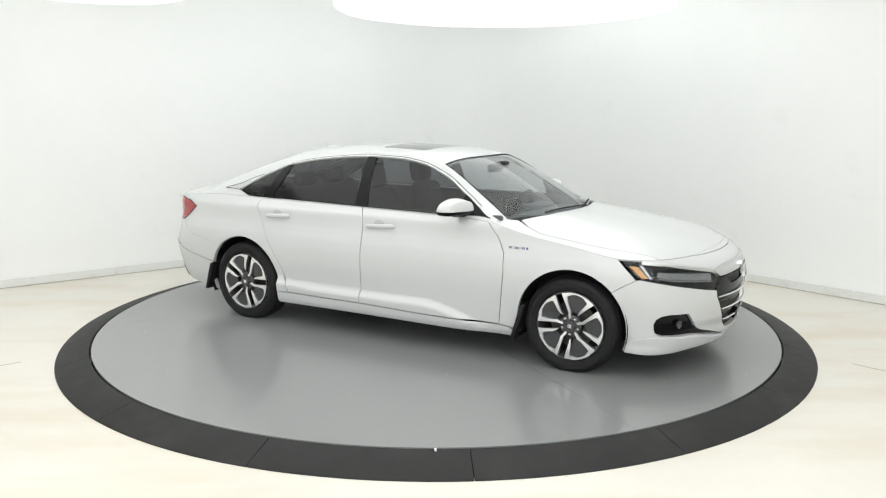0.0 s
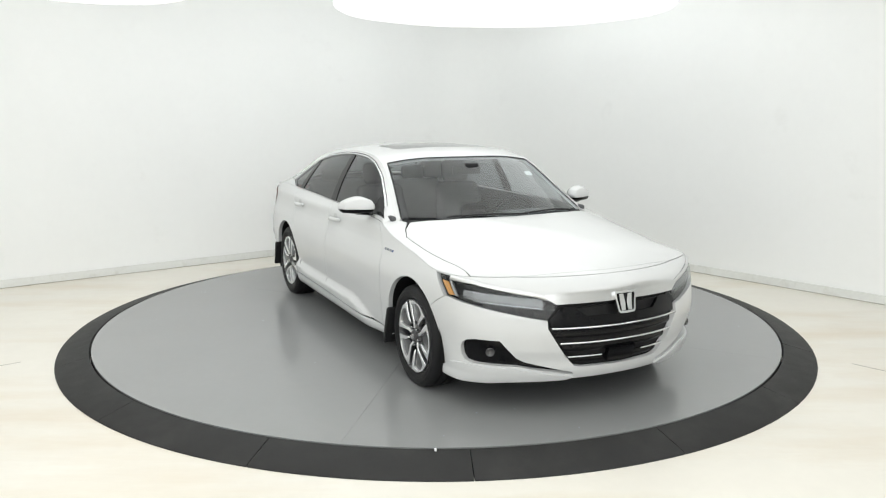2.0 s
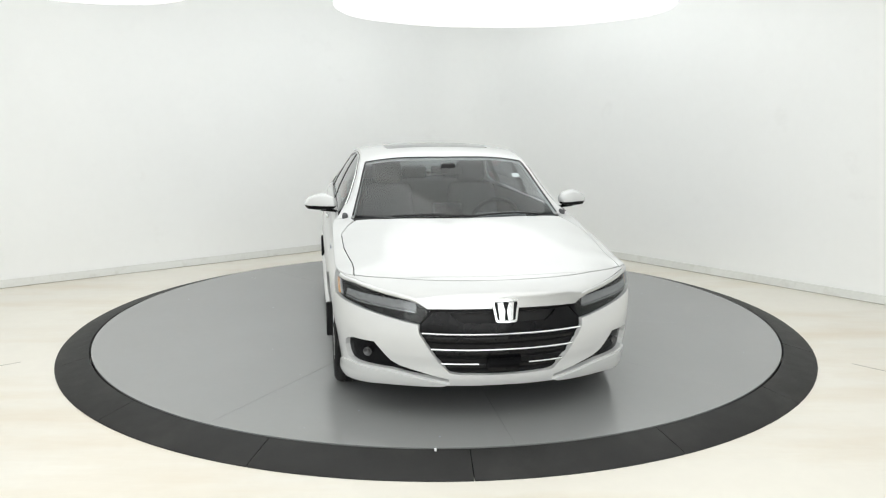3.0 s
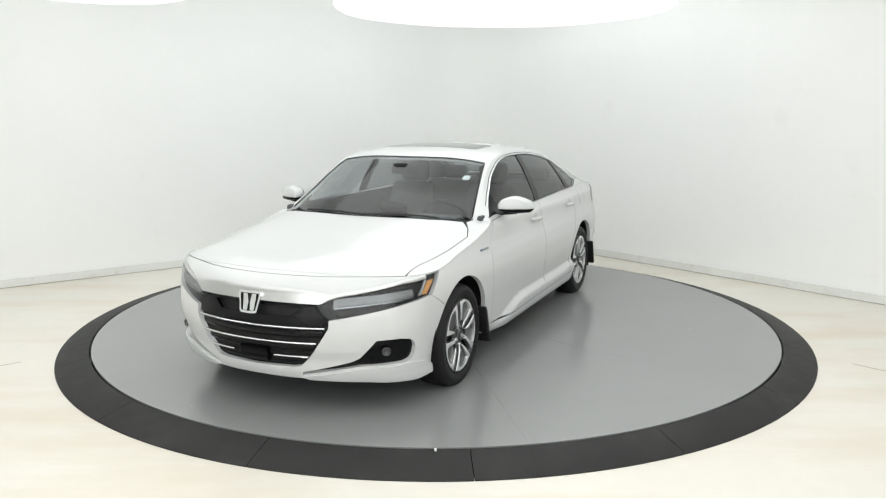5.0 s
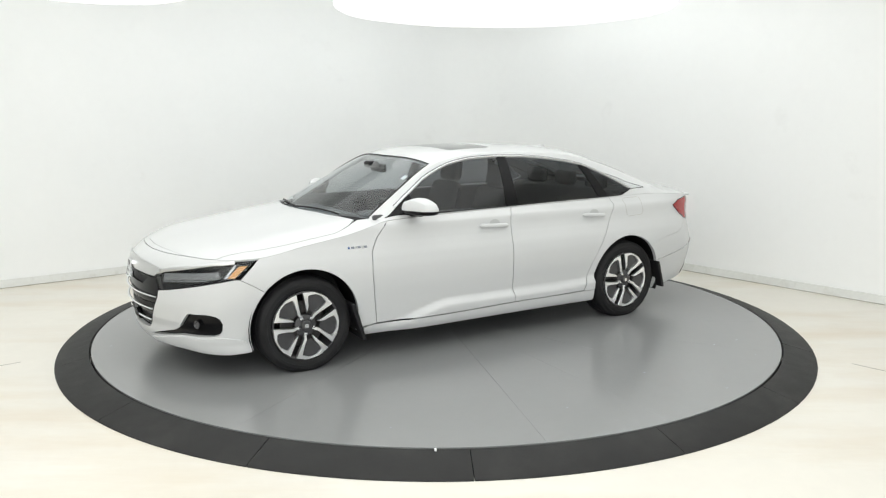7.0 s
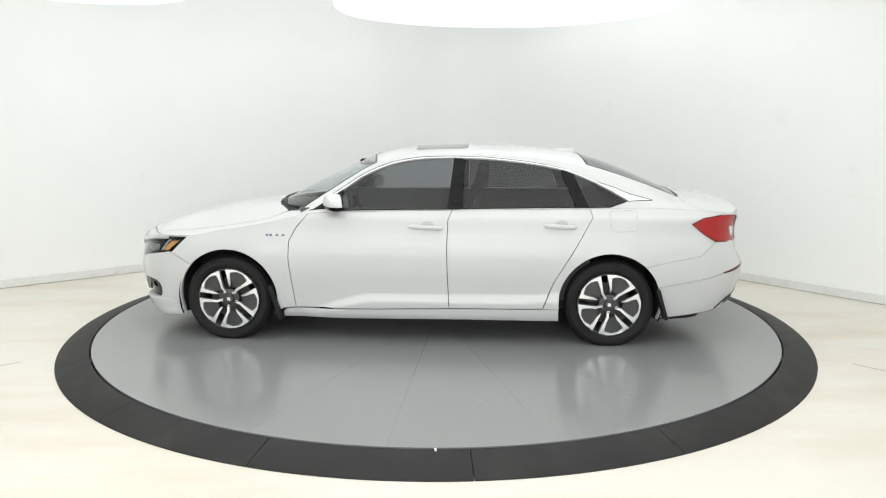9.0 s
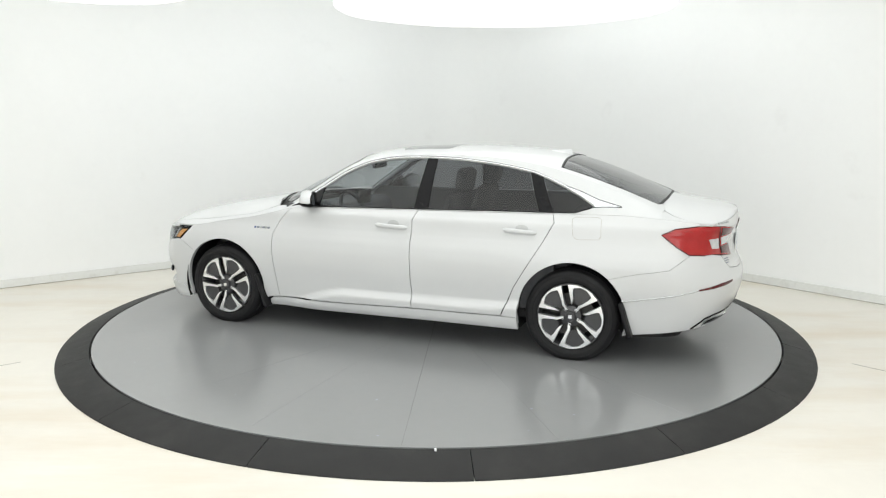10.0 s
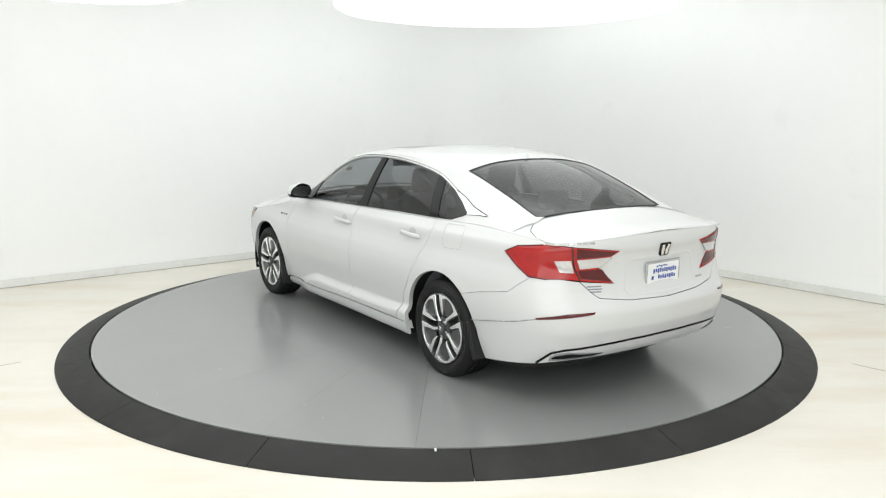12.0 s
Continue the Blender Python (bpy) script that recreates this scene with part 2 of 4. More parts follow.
def panel(name, surf, outline, material, parent, holes=(), gap=0.0, lift=0.0, rim=0.014, step=0.03, side=1, label=""):
    """A skin cut out of a surface: surf(u, v) gives points; its edges are folded inwards by rim."""
    if gap:
        outline = shrink(list(map(tuple, outline)), gap)
        holes = [shrink(list(map(tuple, h)), -gap) for h in holes]
    v, f = fill(outline, holes, step)
    u, w, e = v[:, 0], v[:, 1], 1e-4
    p = surf(u, w)
    n = np.cross(surf(u + e, w) - surf(u - e, w), surf(u, w + e) - surf(u, w - e))
    n /= np.linalg.norm(n, axis=1)[:, None] + 1e-12
    out = p - p * np.array([0.75, 0.0, 0.0]) - np.array([0, 0, 0.45])
    n *= np.where((n * out).sum(1) < 0, -1.0, 1.0)[:, None]
    p = p + n * lift
    geo = np.cross(p[f[:, 1]] - p[f[:, 0]], p[f[:, 2]] - p[f[:, 0]])
    flip = (geo * n[f].mean(1)).sum(1) < 0
    f[flip] = f[flip][:, ::-1]
    faces = [tuple(t) for t in f]
    verts = list(p)
    loops = [n[i] for t in f for i in t]
    if rim:
        seen = {}
        for t in faces:
            for a, b in zip(t, t[1:] + t[:1]):
                seen[(a, b)] = True
        for a, b in [k for k in seen if (k[1], k[0]) not in seen]:
            k = len(verts)
            q = [p[b], p[a], p[a] - n[a] * rim, p[b] - n[b] * rim]
            verts += q
            faces.append((k, k + 1, k + 2, k + 3))
            fn = np.cross(q[1] - q[0], q[2] - q[0])
            fn = fn / (np.linalg.norm(fn) + 1e-12)
            loops += [fn] * 4
    verts = np.array(verts)
    if side < 0:
        verts = verts * np.array([1, -1, 1])
        faces2, loops2, k = [], [], 0
        for t in faces:
            ln = loops[k:k + len(t)]
            k += len(t)
            faces2.append(t[::-1])
            loops2 += [q * np.array([1, -1, 1]) for q in ln[::-1]]
        faces, loops = faces2, loops2
    return mesh_object(name, verts, faces, material, parent, True, loops, label)


def sweep(name, pts, w, h, material, parent, side=1, label="", ups=None, taper=False, n=8):
    """A bar of elliptical section (w along ups, h across) along points."""
    pts = [Vector(map(float, p)) for p in pts]
    bm = bmesh.new()
    rings = []
    for i, p in enumerate(pts):
        d = (pts[min(i + 1, len(pts) - 1)] - pts[max(i - 1, 0)]).normalized()
        up = Vector(ups[i]) if ups is not None else Vector((0, 0, 1))
        x = d.cross(up).normalized()
        y = x.cross(d).normalized()
        k = 1.0
        if taper:
            t = i / (len(pts) - 1)
            k = max(0.3, min(1.0, 0.3 + 9 * t, 0.3 + 9 * (1 - t)))
        ring = []
        for j in range(n):
            a = 2 * math.pi * j / n
            q = p + y * (w * k * math.cos(a)) + x * (h * k * math.sin(a))
            ring.append(bm.verts.new((q.x, q.y * side, q.z)))
        rings.append(ring)
    for a, b in zip(rings, rings[1:]):
        for j in range(n):
            bm.faces.new((a[j], a[(j + 1) % n], b[(j + 1) % n], b[j]))
    bm.faces.new(rings[0][::-1])
    bm.faces.new(rings[-1])
    return part(name, bm, material, parent, label, smooth=50)


def lathe(bm, profile, n=64):
    """Turns (radius, offset) pairs about the y axis."""
    rings = []
    for r, o in profile:
        rings.append([bm.verts.new((r * math.cos(2 * math.pi * j / n), o, r * math.sin(2 * math.pi * j / n))) for j in range(n)])
    for a, b in zip(rings, rings[1:]):
        for j in range(n):
            bm.faces.new((a[j], a[(j + 1) % n], b[(j + 1) % n], b[j]))
    return rings


# ---------------------------------------------------------------- the room
FLOOR_Z, CEIL_Z = -0.05, 3.65
CORNER = Vector((0.465, 4.93))
LEFT_DIR, RIGHT_DIR = Vector((-0.799, -0.601)), Vector((0.648, -0.762))


def wall_path():
    """The inner face of the two far walls, with the rounded corner between them."""
    a, b = CORNER + LEFT_DIR * 1.1, CORNER + RIGHT_DIR * 1.1
    pts = [CORNER + LEFT_DIR * 12.0, CORNER + LEFT_DIR * 6.0]
    for i in range(13):
        t = i / 12
        pts.append(a * (1 - t) ** 2 + CORNER * (2 * t * (1 - t)) + b * t * t)
    return pts + [CORNER + RIGHT_DIR * 6.0, CORNER + RIGHT_DIR * 12.0]


def wall_strip(name, pts, z0, z1, depth, material, label, proud=0.0):
    """An upright strip with thickness along a path; its room side is on the path (moved by proud into the room)."""
    bm = bmesh.new()
    cols = []
    for i, p in enumerate(pts):
        d = (pts[min(i + 1, len(pts) - 1)] - pts[max(i - 1, 0)]).normalized()
        out = Vector((-d.y, d.x))
        f, g = p - out * proud, p + out * depth
        cols.append([bm.verts.new((f.x, f.y, z0)), bm.verts.new((f.x, f.y, z1)), bm.verts.new((g.x, g.y, z1)), bm.verts.new((g.x, g.y, z0))])
    for a, b in zip(cols, cols[1:]):
        for j in range(4):
            bm.faces.new((a[j], a[(j + 1) % 4], b[(j + 1) % 4], b[j]))
    bm.faces.new(cols[0][::-1])
    bm.faces.new(cols[-1])
    return tagged(part(name, bm, material, None, "", smooth=35), label, "wall" if "wall" in name else "trim", kind="structure")


def build_room():
    path = wall_path()
    wall_strip("wall_north", path, FLOOR_Z - 0.02, CEIL_Z, 0.15, WALL, "white painted studio wall with a rounded corner")
    wall_strip("baseboard", path, FLOOR_Z + 0.006, FLOOR_Z + 0.085, -0.002, TRIM, "white skirting along the studio wall", proud=0.020)
    wall_strip("trim", path, FLOOR_Z - 0.004, FLOOR_Z + 0.0055, -0.002, JOINT, "grey joint under the skirting", proud=0.012)
    p, q = path[0], path[-1]
    back = CORNER + LEFT_DIR * 12 + RIGHT_DIR * 12
    wall_strip("wall_south", [q, back, p], FLOOR_Z - 0.02, CEIL_Z, 0.15, WALL, "plain white studio wall behind the camera")
    c = (p + q + back + CORNER) / 4
    ring = [(x.x + (x.x - c.x) * 0.02, x.y + (x.y - c.y) * 0.02) for x in (p, CORNER, q, back)]
    for name, z, th, m, lab, cat in (("floor", FLOOR_Z, -0.12, FLOOR, "cream coated studio floor with faint brown smears", "floor"), ("ceiling", CEIL_Z, 0.12, CEIL, "white painted ceiling", "ceiling")):
        bm = bmesh.new()
        lo = [bm.verts.new((x, y, z)) for x, y in ring]
        hi = [bm.verts.new((x, y, z + th)) for x, y in ring]
        bm.faces.new(lo)
        bm.faces.new(hi[::-1])
        for i in range(4):
            bm.faces.new((lo[i], lo[(i + 1) % 4], hi[(i + 1) % 4], hi[i]))
        tagged(part(name, bm, m), lab, cat, kind="structure")


def build_floor_marks():
    """Two thin joints in the floor coating and a small white paint tick on the ramp."""
    for a, d, ln in (((-2.965, -1.105), (-0.79, -0.61), 5.0), ((2.95, -1.15), (0.66, -0.75), 4.0)):
        bm = bmesh.new()
        d = Vector(d).normalized()
        n = Vector((-d.y, d.x)) * 0.003
        p, q = Vector(a) + d * 0.02, Vector(a) + d * ln
        top = [bm.verts.new((v.x, v.y, FLOOR_Z + 0.0015)) for v in (p + n, q + n, q - n, p - n)]
        low = [bm.verts.new((v.co.x, v.co.y, FLOOR_Z - 0.01)) for v in top]
        bm.faces.new(top)
        for i in range(4):
            bm.faces.new((top[i], low[i], low[(i + 1) % 4], top[(i + 1) % 4]))
        tagged(part("floor_joint", bm, JOINT), "thin grey joint in the floor coating", "floor joint", kind="structure")
    bm = bmesh.new()
    rbox(bm, -0.01, -(DISC_R + 0.018), DISC_Z - 0.001, 0.012, 0.030, 0.006, 0.001, 1)
    tagged(part("paint_tick", bm, WHITE_PLASTIC), "small white reference tick on the ramp", "mark", kind="structure")


JOINT = mat("joint_grey", (0.42, 0.40, 0.36), 0.7, vary=0.2, scale=6)


def build_pendant(x, y, z, r, seed):
    """A round, softly bulging fabric ceiling light on thin wires."""
    rnd = random.Random(seed)
    top = new("pendant_light")
    top.location = (x, y, z)
    tagged(top, "round white glowing fabric ceiling light", "ceiling light", "studio ceiling lights")
    bm = bmesh.new()
    n, ph = 96, rnd.random() * 6
    prof = [(0.0, 0.06), (0.5, 0.055), (0.85, 0.05), (0.97, 0.045), (1.0, 0.07), (1.0, 0.12), (0.97, 0.14)]
    rings = []
    for k, (f, h) in enumerate(prof[1:]):
        rings.append([bm.verts.new((r * f * math.cos(a) * (1 + 0.012 * math.sin(5 * a + ph)), r * f * math.sin(a) * (1 + 0.012 * math.sin(7 * a)), h)) for a in [2 * math.pi * j / n for j in range(n)]])
    for a, b in zip(rings, rings[1:]):
        for j in range(n):
            bm.faces.new((a[j], a[(j + 1) % n], b[(j + 1) % n], b[j]))
    bm.faces.new(rings[0][::-1])
    bm.faces.new(rings[-1])
    part("diffuser", bm, LAMP_GLOW, top, "glowing white fabric diffuser", smooth=40)
    for i in range(3):
        a = 2.1 * i + 0.4
        sweep("wire", [(r * 0.8 * math.cos(a), r * 0.8 * math.sin(a), 0.13), (r * 0.8 * math.cos(a), r * 0.8 * math.sin(a), CEIL_Z - z)], 0.003, 0.003, SATIN, top, ups=[(1, 0, 0)] * 2, n=6)


# ---------------------------------------------------------------- turntable
DISC_Z, DISC_R, RAMP_R = 0.019, 2.720, 2.955


def build_turntable():
    table = new("turntable")
    tagged(table, "round grey-painted metal turntable deck with radial seams", "turntable")
    seams = (-37.0, -0.5, 35.4, 71.8, 88.4, 107.2, 124.8, 143.1, 179.5, 215.7, 323.0)
    for s0, s1 in zip(seams, seams[1:]):
        a0, a1 = radians(s0), radians(s1)
        bm = bmesh.new()
        g = 0.0004
        pts = []
        k = 54
        for j in range(k + 1):
            a = a0 + (a1 - a0) * j / k
            pts.append(Vector((math.cos(a), math.sin(a))) * (DISC_R - 0.004))
        mid = Vector((math.cos((a0 + a1) / 2), math.sin((a0 + a1) / 2)))
        pts.append(mid * 0.004)
        flat = shrink([tuple(p) for p in pts], g)
        up = [bm.verts.new((x, y, DISC_Z)) for x, y in flat]
        dn = [bm.verts.new((x, y, DISC_Z - 0.008)) for x, y in flat]
        bm.faces.new(up)
        bm.faces.new(dn[::-1])
        for j in range(len(up)):
            bm.faces.new((up[j], dn[j], dn[(j + 1) % len(up)], up[(j + 1) % len(up)]))
        part("deck_plate", bm, DECK, table)
    bm = bmesh.new()
    rings = lathe(bm, [(0.02, DISC_Z - 0.009), (DISC_R, DISC_Z - 0.009), (DISC_R, DISC_Z - 0.05), (0.02, DISC_Z - 0.05)], 96)
    bmesh.ops.rotate(bm, verts=bm.verts, matrix=Matrix.Rotation(radians(90), 3, "X"))
    part("deck_base", bm, DARK, table)
    rnd = random.Random(5)
    bm = bmesh.new()
    for i in range(26):
        a, r = rnd.random() * 6.28, DISC_R * math.sqrt(rnd.uniform(0.25, 0.93))
        s = rnd.uniform(0.003, 0.010)
        vs = [bm.verts.new((r * math.cos(a) + s * rnd.uniform(0.5, 1.4) * math.cos(b), r * math.sin(a) + s * 0.7 * math.sin(b), DISC_Z + 0.0008)) for b in (0, 1.2, 2.4, 3.7, 5)]
        bm.faces.new(vs)
    tagged(part("scuff", bm, GREY_INK, table), kind="stuff")
    return table


def build_ramp():
    """The fixed, sloping rubber ring in sixteen pieces."""
    ramp = new("turntable_ramp")
    tagged(ramp, "black rubber ramp ring round the turntable", "ramp", kind="structure")
    prof = [(DISC_R + 0.006, DISC_Z - 0.012), (DISC_R + 0.012, DISC_Z - 0.002), (DISC_R + 0.03, DISC_Z - 0.006), (RAMP_R - 0.012, FLOOR_Z + 0.016), (RAMP_R, FLOOR_Z + 0.006), (RAMP_R, FLOOR_Z), (DISC_R + 0.006, FLOOR_Z)]
    for i in range(16):
        a0 = radians(-86.5 + 22.5 * i + 0.04)
        a1 = radians(-86.5 + 22.5 * (i + 1) - 0.04)
        bm = bmesh.new()
        cols = []
        for j in range(15):
            a = a0 + (a1 - a0) * j / 14
            cols.append([bm.verts.new((r * math.cos(a), r * math.sin(a), z)) for r, z in prof])
        m = len(prof)
        for a, b in zip(cols, cols[1:]):
            for j in range(m):
                bm.faces.new((a[j], a[(j + 1) % m], b[(j + 1) % m], b[j]))
        bm.faces.new(cols[0])
        bm.faces.new(cols[-1][::-1])
        part("ramp_piece", bm, RAMP, ramp, smooth=30)
        for f in (0.16, 0.5, 0.84):
            a = a0 + (a1 - a0) * f
            bm = bmesh.new()
            r = DISC_R + 0.03 + 0.06
            z = DISC_Z - 0.006 - 0.06 * 0.37
            rings = lathe(bm, [(0.012, 0.001), (0.010, 0.004), (0.004, 0.005)], 10)
            bm.faces.new(rings[-1])
            bmesh.ops.rotate(bm, verts=bm.verts, matrix=Matrix.Rotation(radians(90), 3, "X"))
            bmesh.ops.translate(bm, verts=bm.verts, vec=(r * math.cos(a), r * math.sin(a), z))
            part("bolt", bm, RAMP, ramp, smooth=30)


# ---------------------------------------------------------------- the car's surfaces
# x forward from the middle of the wheelbase, y to the left, z up from the deck
PLAN = [(2.37, 0), (2.356, 0.2), (2.305, 0.4), (2.20, 0.62), (2.09, 0.775), (1.97, 0.862), (1.75, 0.910), (1.4, 0.928), (0.8, 0.931), (0, 0.931),
        (-1.0, 0.931), (-1.5, 0.926), (-1.9, 0.903), (-2.15, 0.855), (-2.33, 0.755), (-2.43, 0.60), (-2.49, 0.35), (-2.515, 0)]
_len = [0.0]
for _a, _b in zip(PLAN, PLAN[1:]):
    _len.append(_len[-1] + math.dist(_a, _b))
S_END = _len[-1]
_px = spline(_len, [p[0] for p in PLAN], 0.0, 0.0)
_py = spline(_len, [p[1] for p in PLAN], 1.0, -1.0)
IN_SIDE = pchip([0.12, 0.18, 0.225, 0.26, 0.32, 0.42, 0.55, 0.65, 0.73, 0.80, 0.84, 0.88, 0.935, 0.947, 0.98, 1.03, 1.1], [0.14, 0.085, 0.052, 0.042, 0.032, 0.020, 0.004, 0.0, 0.008, 0.028, 0.040, 0.047, 0.0525, 0.0555, 0.078, 0.115, 0.17])
IN_FRONT = pchip([0.12, 0.19, 0.235, 0.28, 0.33, 0.4, 0.5, 0.58, 0.66, 0.72, 0.76, 0.79, 0.82, 0.86], [0.22, 0.105, 0.07, 0.054, 0.05, 0.03, 0.02, 0.03, 0.05, 0.062, 0.09, 0.135, 0.2, 0.3])
IN_REAR = pchip([0.12, 0.22, 0.30, 0.36, 0.42, 0.5, 0.58, 0.63, 0.68, 0.72, 0.82, 0.9, 0.95, 0.985, 1.03], [0.3, 0.2, 0.11, 0.055, 0.03, 0.005, 0.0, 0.02, 0.045, 0.06, 0.075, 0.068, 0.055, 0.058, 0.07])


def smooth01(t):
    t = np.clip(t, 0, 1)
    return t * t * (3 - 2 * t)


def around(s, z):
    """The body's side skin: s runs from the nose's middle round the left flank to the tail's middle and on."""
    s, z = np.asarray(s, float), np.asarray(z, float)
    sg = np.ones_like(s)
    q = np.where(s < 0, -s, s)
    sg = np.where(s < 0, -1.0, sg)
    sg = np.where(q > S_END, -sg, sg)
    q = np.where(q > S_END, 2 * S_END - q, q)
    e = 1e-3
    x, y = _px(q), _py(q)
    a, b = np.clip(q - e, 0, S_END), np.clip(q + e, 0, S_END)
    tx, ty = _px(b) - _px(a), _py(b) - _py(a)
    ln = np.hypot(tx, ty) + 1e-12
    nx, ny = ty / ln, -tx / ln
    wf, wr = np.where(nx > 0, nx * nx, 0), np.where(nx < 0, nx * nx, 0)
    wf, wr = wf ** 0.8, wr ** 0.8
    lift = 0.275 + 0.115 * smooth01((0.86 - x) / 0.55) + 0.02 * smooth01((-0.6 - x) / 0.5)
    flare = 0.040 * smooth01((0.9 - x) / 0.35) * smooth01((x + 1.25) / 0.2) * smooth01((lift - z) / 0.062)
    d = wf * IN_FRONT(z) + wr * IN_REAR(z) + (1 - wf - wr) * (IN_SIDE(z) - flare - 0.035 * smooth01((x - 1.66) / 0.12) * smooth01((0.26 - z) / 0.1))
    return np.stack([x - nx * d, (y - ny * d) * sg, z + 0 * s], -1)


_grid = np.linspace(0, S_END, 1400)


def at_x(x, z):
    """The s at which the left flank at height z has this x."""
    p = around(_grid, np.full_like(_grid, z))
    return float(np.interp(-x, -p[:, 0], _grid))


def front_y(y, z):
    g = _grid[_grid < 1.35]
    p = around(g, np.full_like(g, z))
    return float(np.interp(abs(y), p[:, 1], g)) * (1 if y >= 0 else -1)


def rear_y(y, z):
    g = _grid[_grid > S_END - 1.15]
    p = around(g, np.full_like(g, z))
    s = float(np.interp(-abs(y), -p[:, 1], g))
    return s if y >= 0 else 2 * S_END - s


def X(*pts):
    return [(at_x(x, z), z) for x, z in pts]


def F(*pts):
    return [(front_y(y, z), z) for y, z in pts]


def B(*pts):
    return [(rear_y(y, z), z) for y, z in pts]


def mirrored(half, about=0.0):
    """Closes a half outline whose first and last points lie on the middle line."""
    return half + [(2 * about - s, z) for s, z in half[::-1] if abs(s - about) > 1e-4]


TOP_Z = pchip([2.4, 2.2, 1.74, 1.4, 1.1, 0.92, 0.8, 0.5, 0, -0.5, -1.0, -1.4, -1.7, -2.0, -2.3, -2.4, -2.46], [0.80, 0.80, 0.802, 0.855, 0.905, 0.948, 0.975, 0.988, 1.0, 1.01, 1.018, 1.025, 1.03, 1.015, 0.992, 1.003, 1.022])
_top = np.stack([around(_grid, TOP_Z(_px(_grid))) for _ in (0,)])[0]
for _ in range(4):
    _top = around(_grid, TOP_Z(_top[:, 0]))


def edge_y(x):
    """Half the width at the top edge of the side skin."""
    return np.interp(-np.asarray(x, float), -_top[:, 0], _top[:, 1])


HOOD_C = spline([1.0, 1.2, 1.5, 1.8, 2.0, 2.12, 2.19, 2.24], [1.03, 1.003, 0.962, 0.912, 0.868, 0.833, 0.808, 0.79])
DECK_C = spline([-1.8, -1.98, -2.1, -2.25, -2.36, -2.46], [1.15, 1.10, 1.075, 1.055, 1.042, 1.024])
ROOF_C = spline([1.3, 1.17, 1.0, 0.8, 0.6, 0.4, 0.25, 0.0, -0.3, -0.6, -0.9, -1.2, -1.4, -1.7, -1.98, -2.1], [0.925, 1.0, 1.09, 1.19, 1.285, 1.370, 1.410, 1.437, 1.449, 1.446, 1.430, 1.393, 1.340, 1.225, 1.10, 1.05])
RAIL_Y = pchip([1.3, 1.0, 0.86, 0.6, 0.315, 0.0, -0.5, -1.0, -1.25, -1.6, -1.95, -2.1], [0.82, 0.80, 0.775, 0.70, 0.645, 0.622, 0.618, 0.618, 0.62, 0.64, 0.67, 0.68])
RAIL_Z = spline([1.3, 1.0, 0.86, 0.61, 0.43, 0.315, 0.19, 0.0, -0.3, -0.77, -1.09, -1.32, -1.55, -1.75, -1.98, -2.1], [0.70, 0.89, 0.985, 1.155, 1.27, 1.328, 1.364, 1.393, 1.404, 1.386, 1.345, 1.29, 1.215, 1.143, 1.056, 1.02])


def roof_skin(x, y):
    c, e, w = ROOF_C(x), RAIL_Z(x), RAIL_Y(x)
    return np.stack([x + 0 * y, y + 0 * x, c - (c - e) * (np.abs(y) / w) ** 2.6], -1)


def hood_skin(x, y):
    w = np.maximum(edge_y(x), 1e-3)
    zs = TOP_Z(x)
    k = np.minimum(np.abs(y) / w, 1.0)
    return np.stack([x + 0 * y, y + 0 * x, zs + (HOOD_C(x) - zs) * (1 - k ** 3.2)], -1)


def deck_skin(x, y):
    w = np.maximum(edge_y(x), 1e-3)
    zs = TOP_Z(x)
    k = np.minimum(np.abs(y) / w, 1.0)
    return np.stack([x + 0 * y, y + 0 * x, zs + (DECK_C(x) - zs) * (1 - k ** 2.6)], -1)


VK = 0.4


def cabin_skin(x, v):
    """The glasshouse's side; v runs from the waist (0) to the roof rail (VK)."""
    u = np.asarray(v, float) / VK
    y0, z0, y1, z1 = edge_y(x), TOP_Z(x), RAIL_Y(x), RAIL_Z(x)
    k = np.clip(u, -0.05, 1.1)
    return np.stack([x + 0 * u, y0 - (y0 - y1) * (0.62 * k + 0.38 * k * np.abs(k)), z0 + (z1 - z0) * u], -1)


def W(*pts):
    return [(x, VK * (z - float(TOP_Z(x))) / (float(RAIL_Z(x)) - float(TOP_Z(x)))) for x, z in pts]


def arc(cx, r, a0, a1, n=26, cz=0.335):
    return [(cx + r * math.cos(radians(a0 + (a1 - a0) * i / n)), cz + r * math.sin(radians(a0 + (a1 - a0) * i / n))) for i in range(n + 1)]


AX, AR = 1.415, 0.370
G = 0.0027


def top_run(x0, x1, n=14):
    return [(x0 + (x1 - x0) * i / n, float(TOP_Z(x0 + (x1 - x0) * i / n))) for i in range(n + 1)]


DOOR_FRONT = [(0.80, 0.975), (0.89, 0.87), (0.94, 0.775), (0.945, 0.64), (0.925, 0.45), (0.903, 0.272)]
DOOR_MID = [(-0.262, 1.004), (-0.232, 0.936), (-0.226, 0.755), (-0.232, 0.5), (-0.245, 0.290)]
DOOR_REAR = [(-1.262, 1.022), (-1.28, 0.965), (-1.205, 0.824), (-1.012, 0.50), (-0.926, 0.296)]
SEAM_FRONT = [(1.84, 0.676), (1.76, 0.63), (1.69, 0.585)]
SEAM_REAR = [(-1.668, 0.61), (-1.85, 0.655), (-2.056, 0.69), (-2.13, 0.75), (-2.175, 0.786)]
LAMP_TOP = [*X((1.725, 0.797), (1.86, 0.795), (1.985, 0.783)), *F((0.68, 0.757), (0.50, 0.722), (0.43, 0.698))]
LAMP_LOW = [*F((0.395, 0.652), (0.462, 0.575), (0.54, 0.588), (0.68, 0.618)), *X((2.0, 0.655), (1.865, 0.680))]
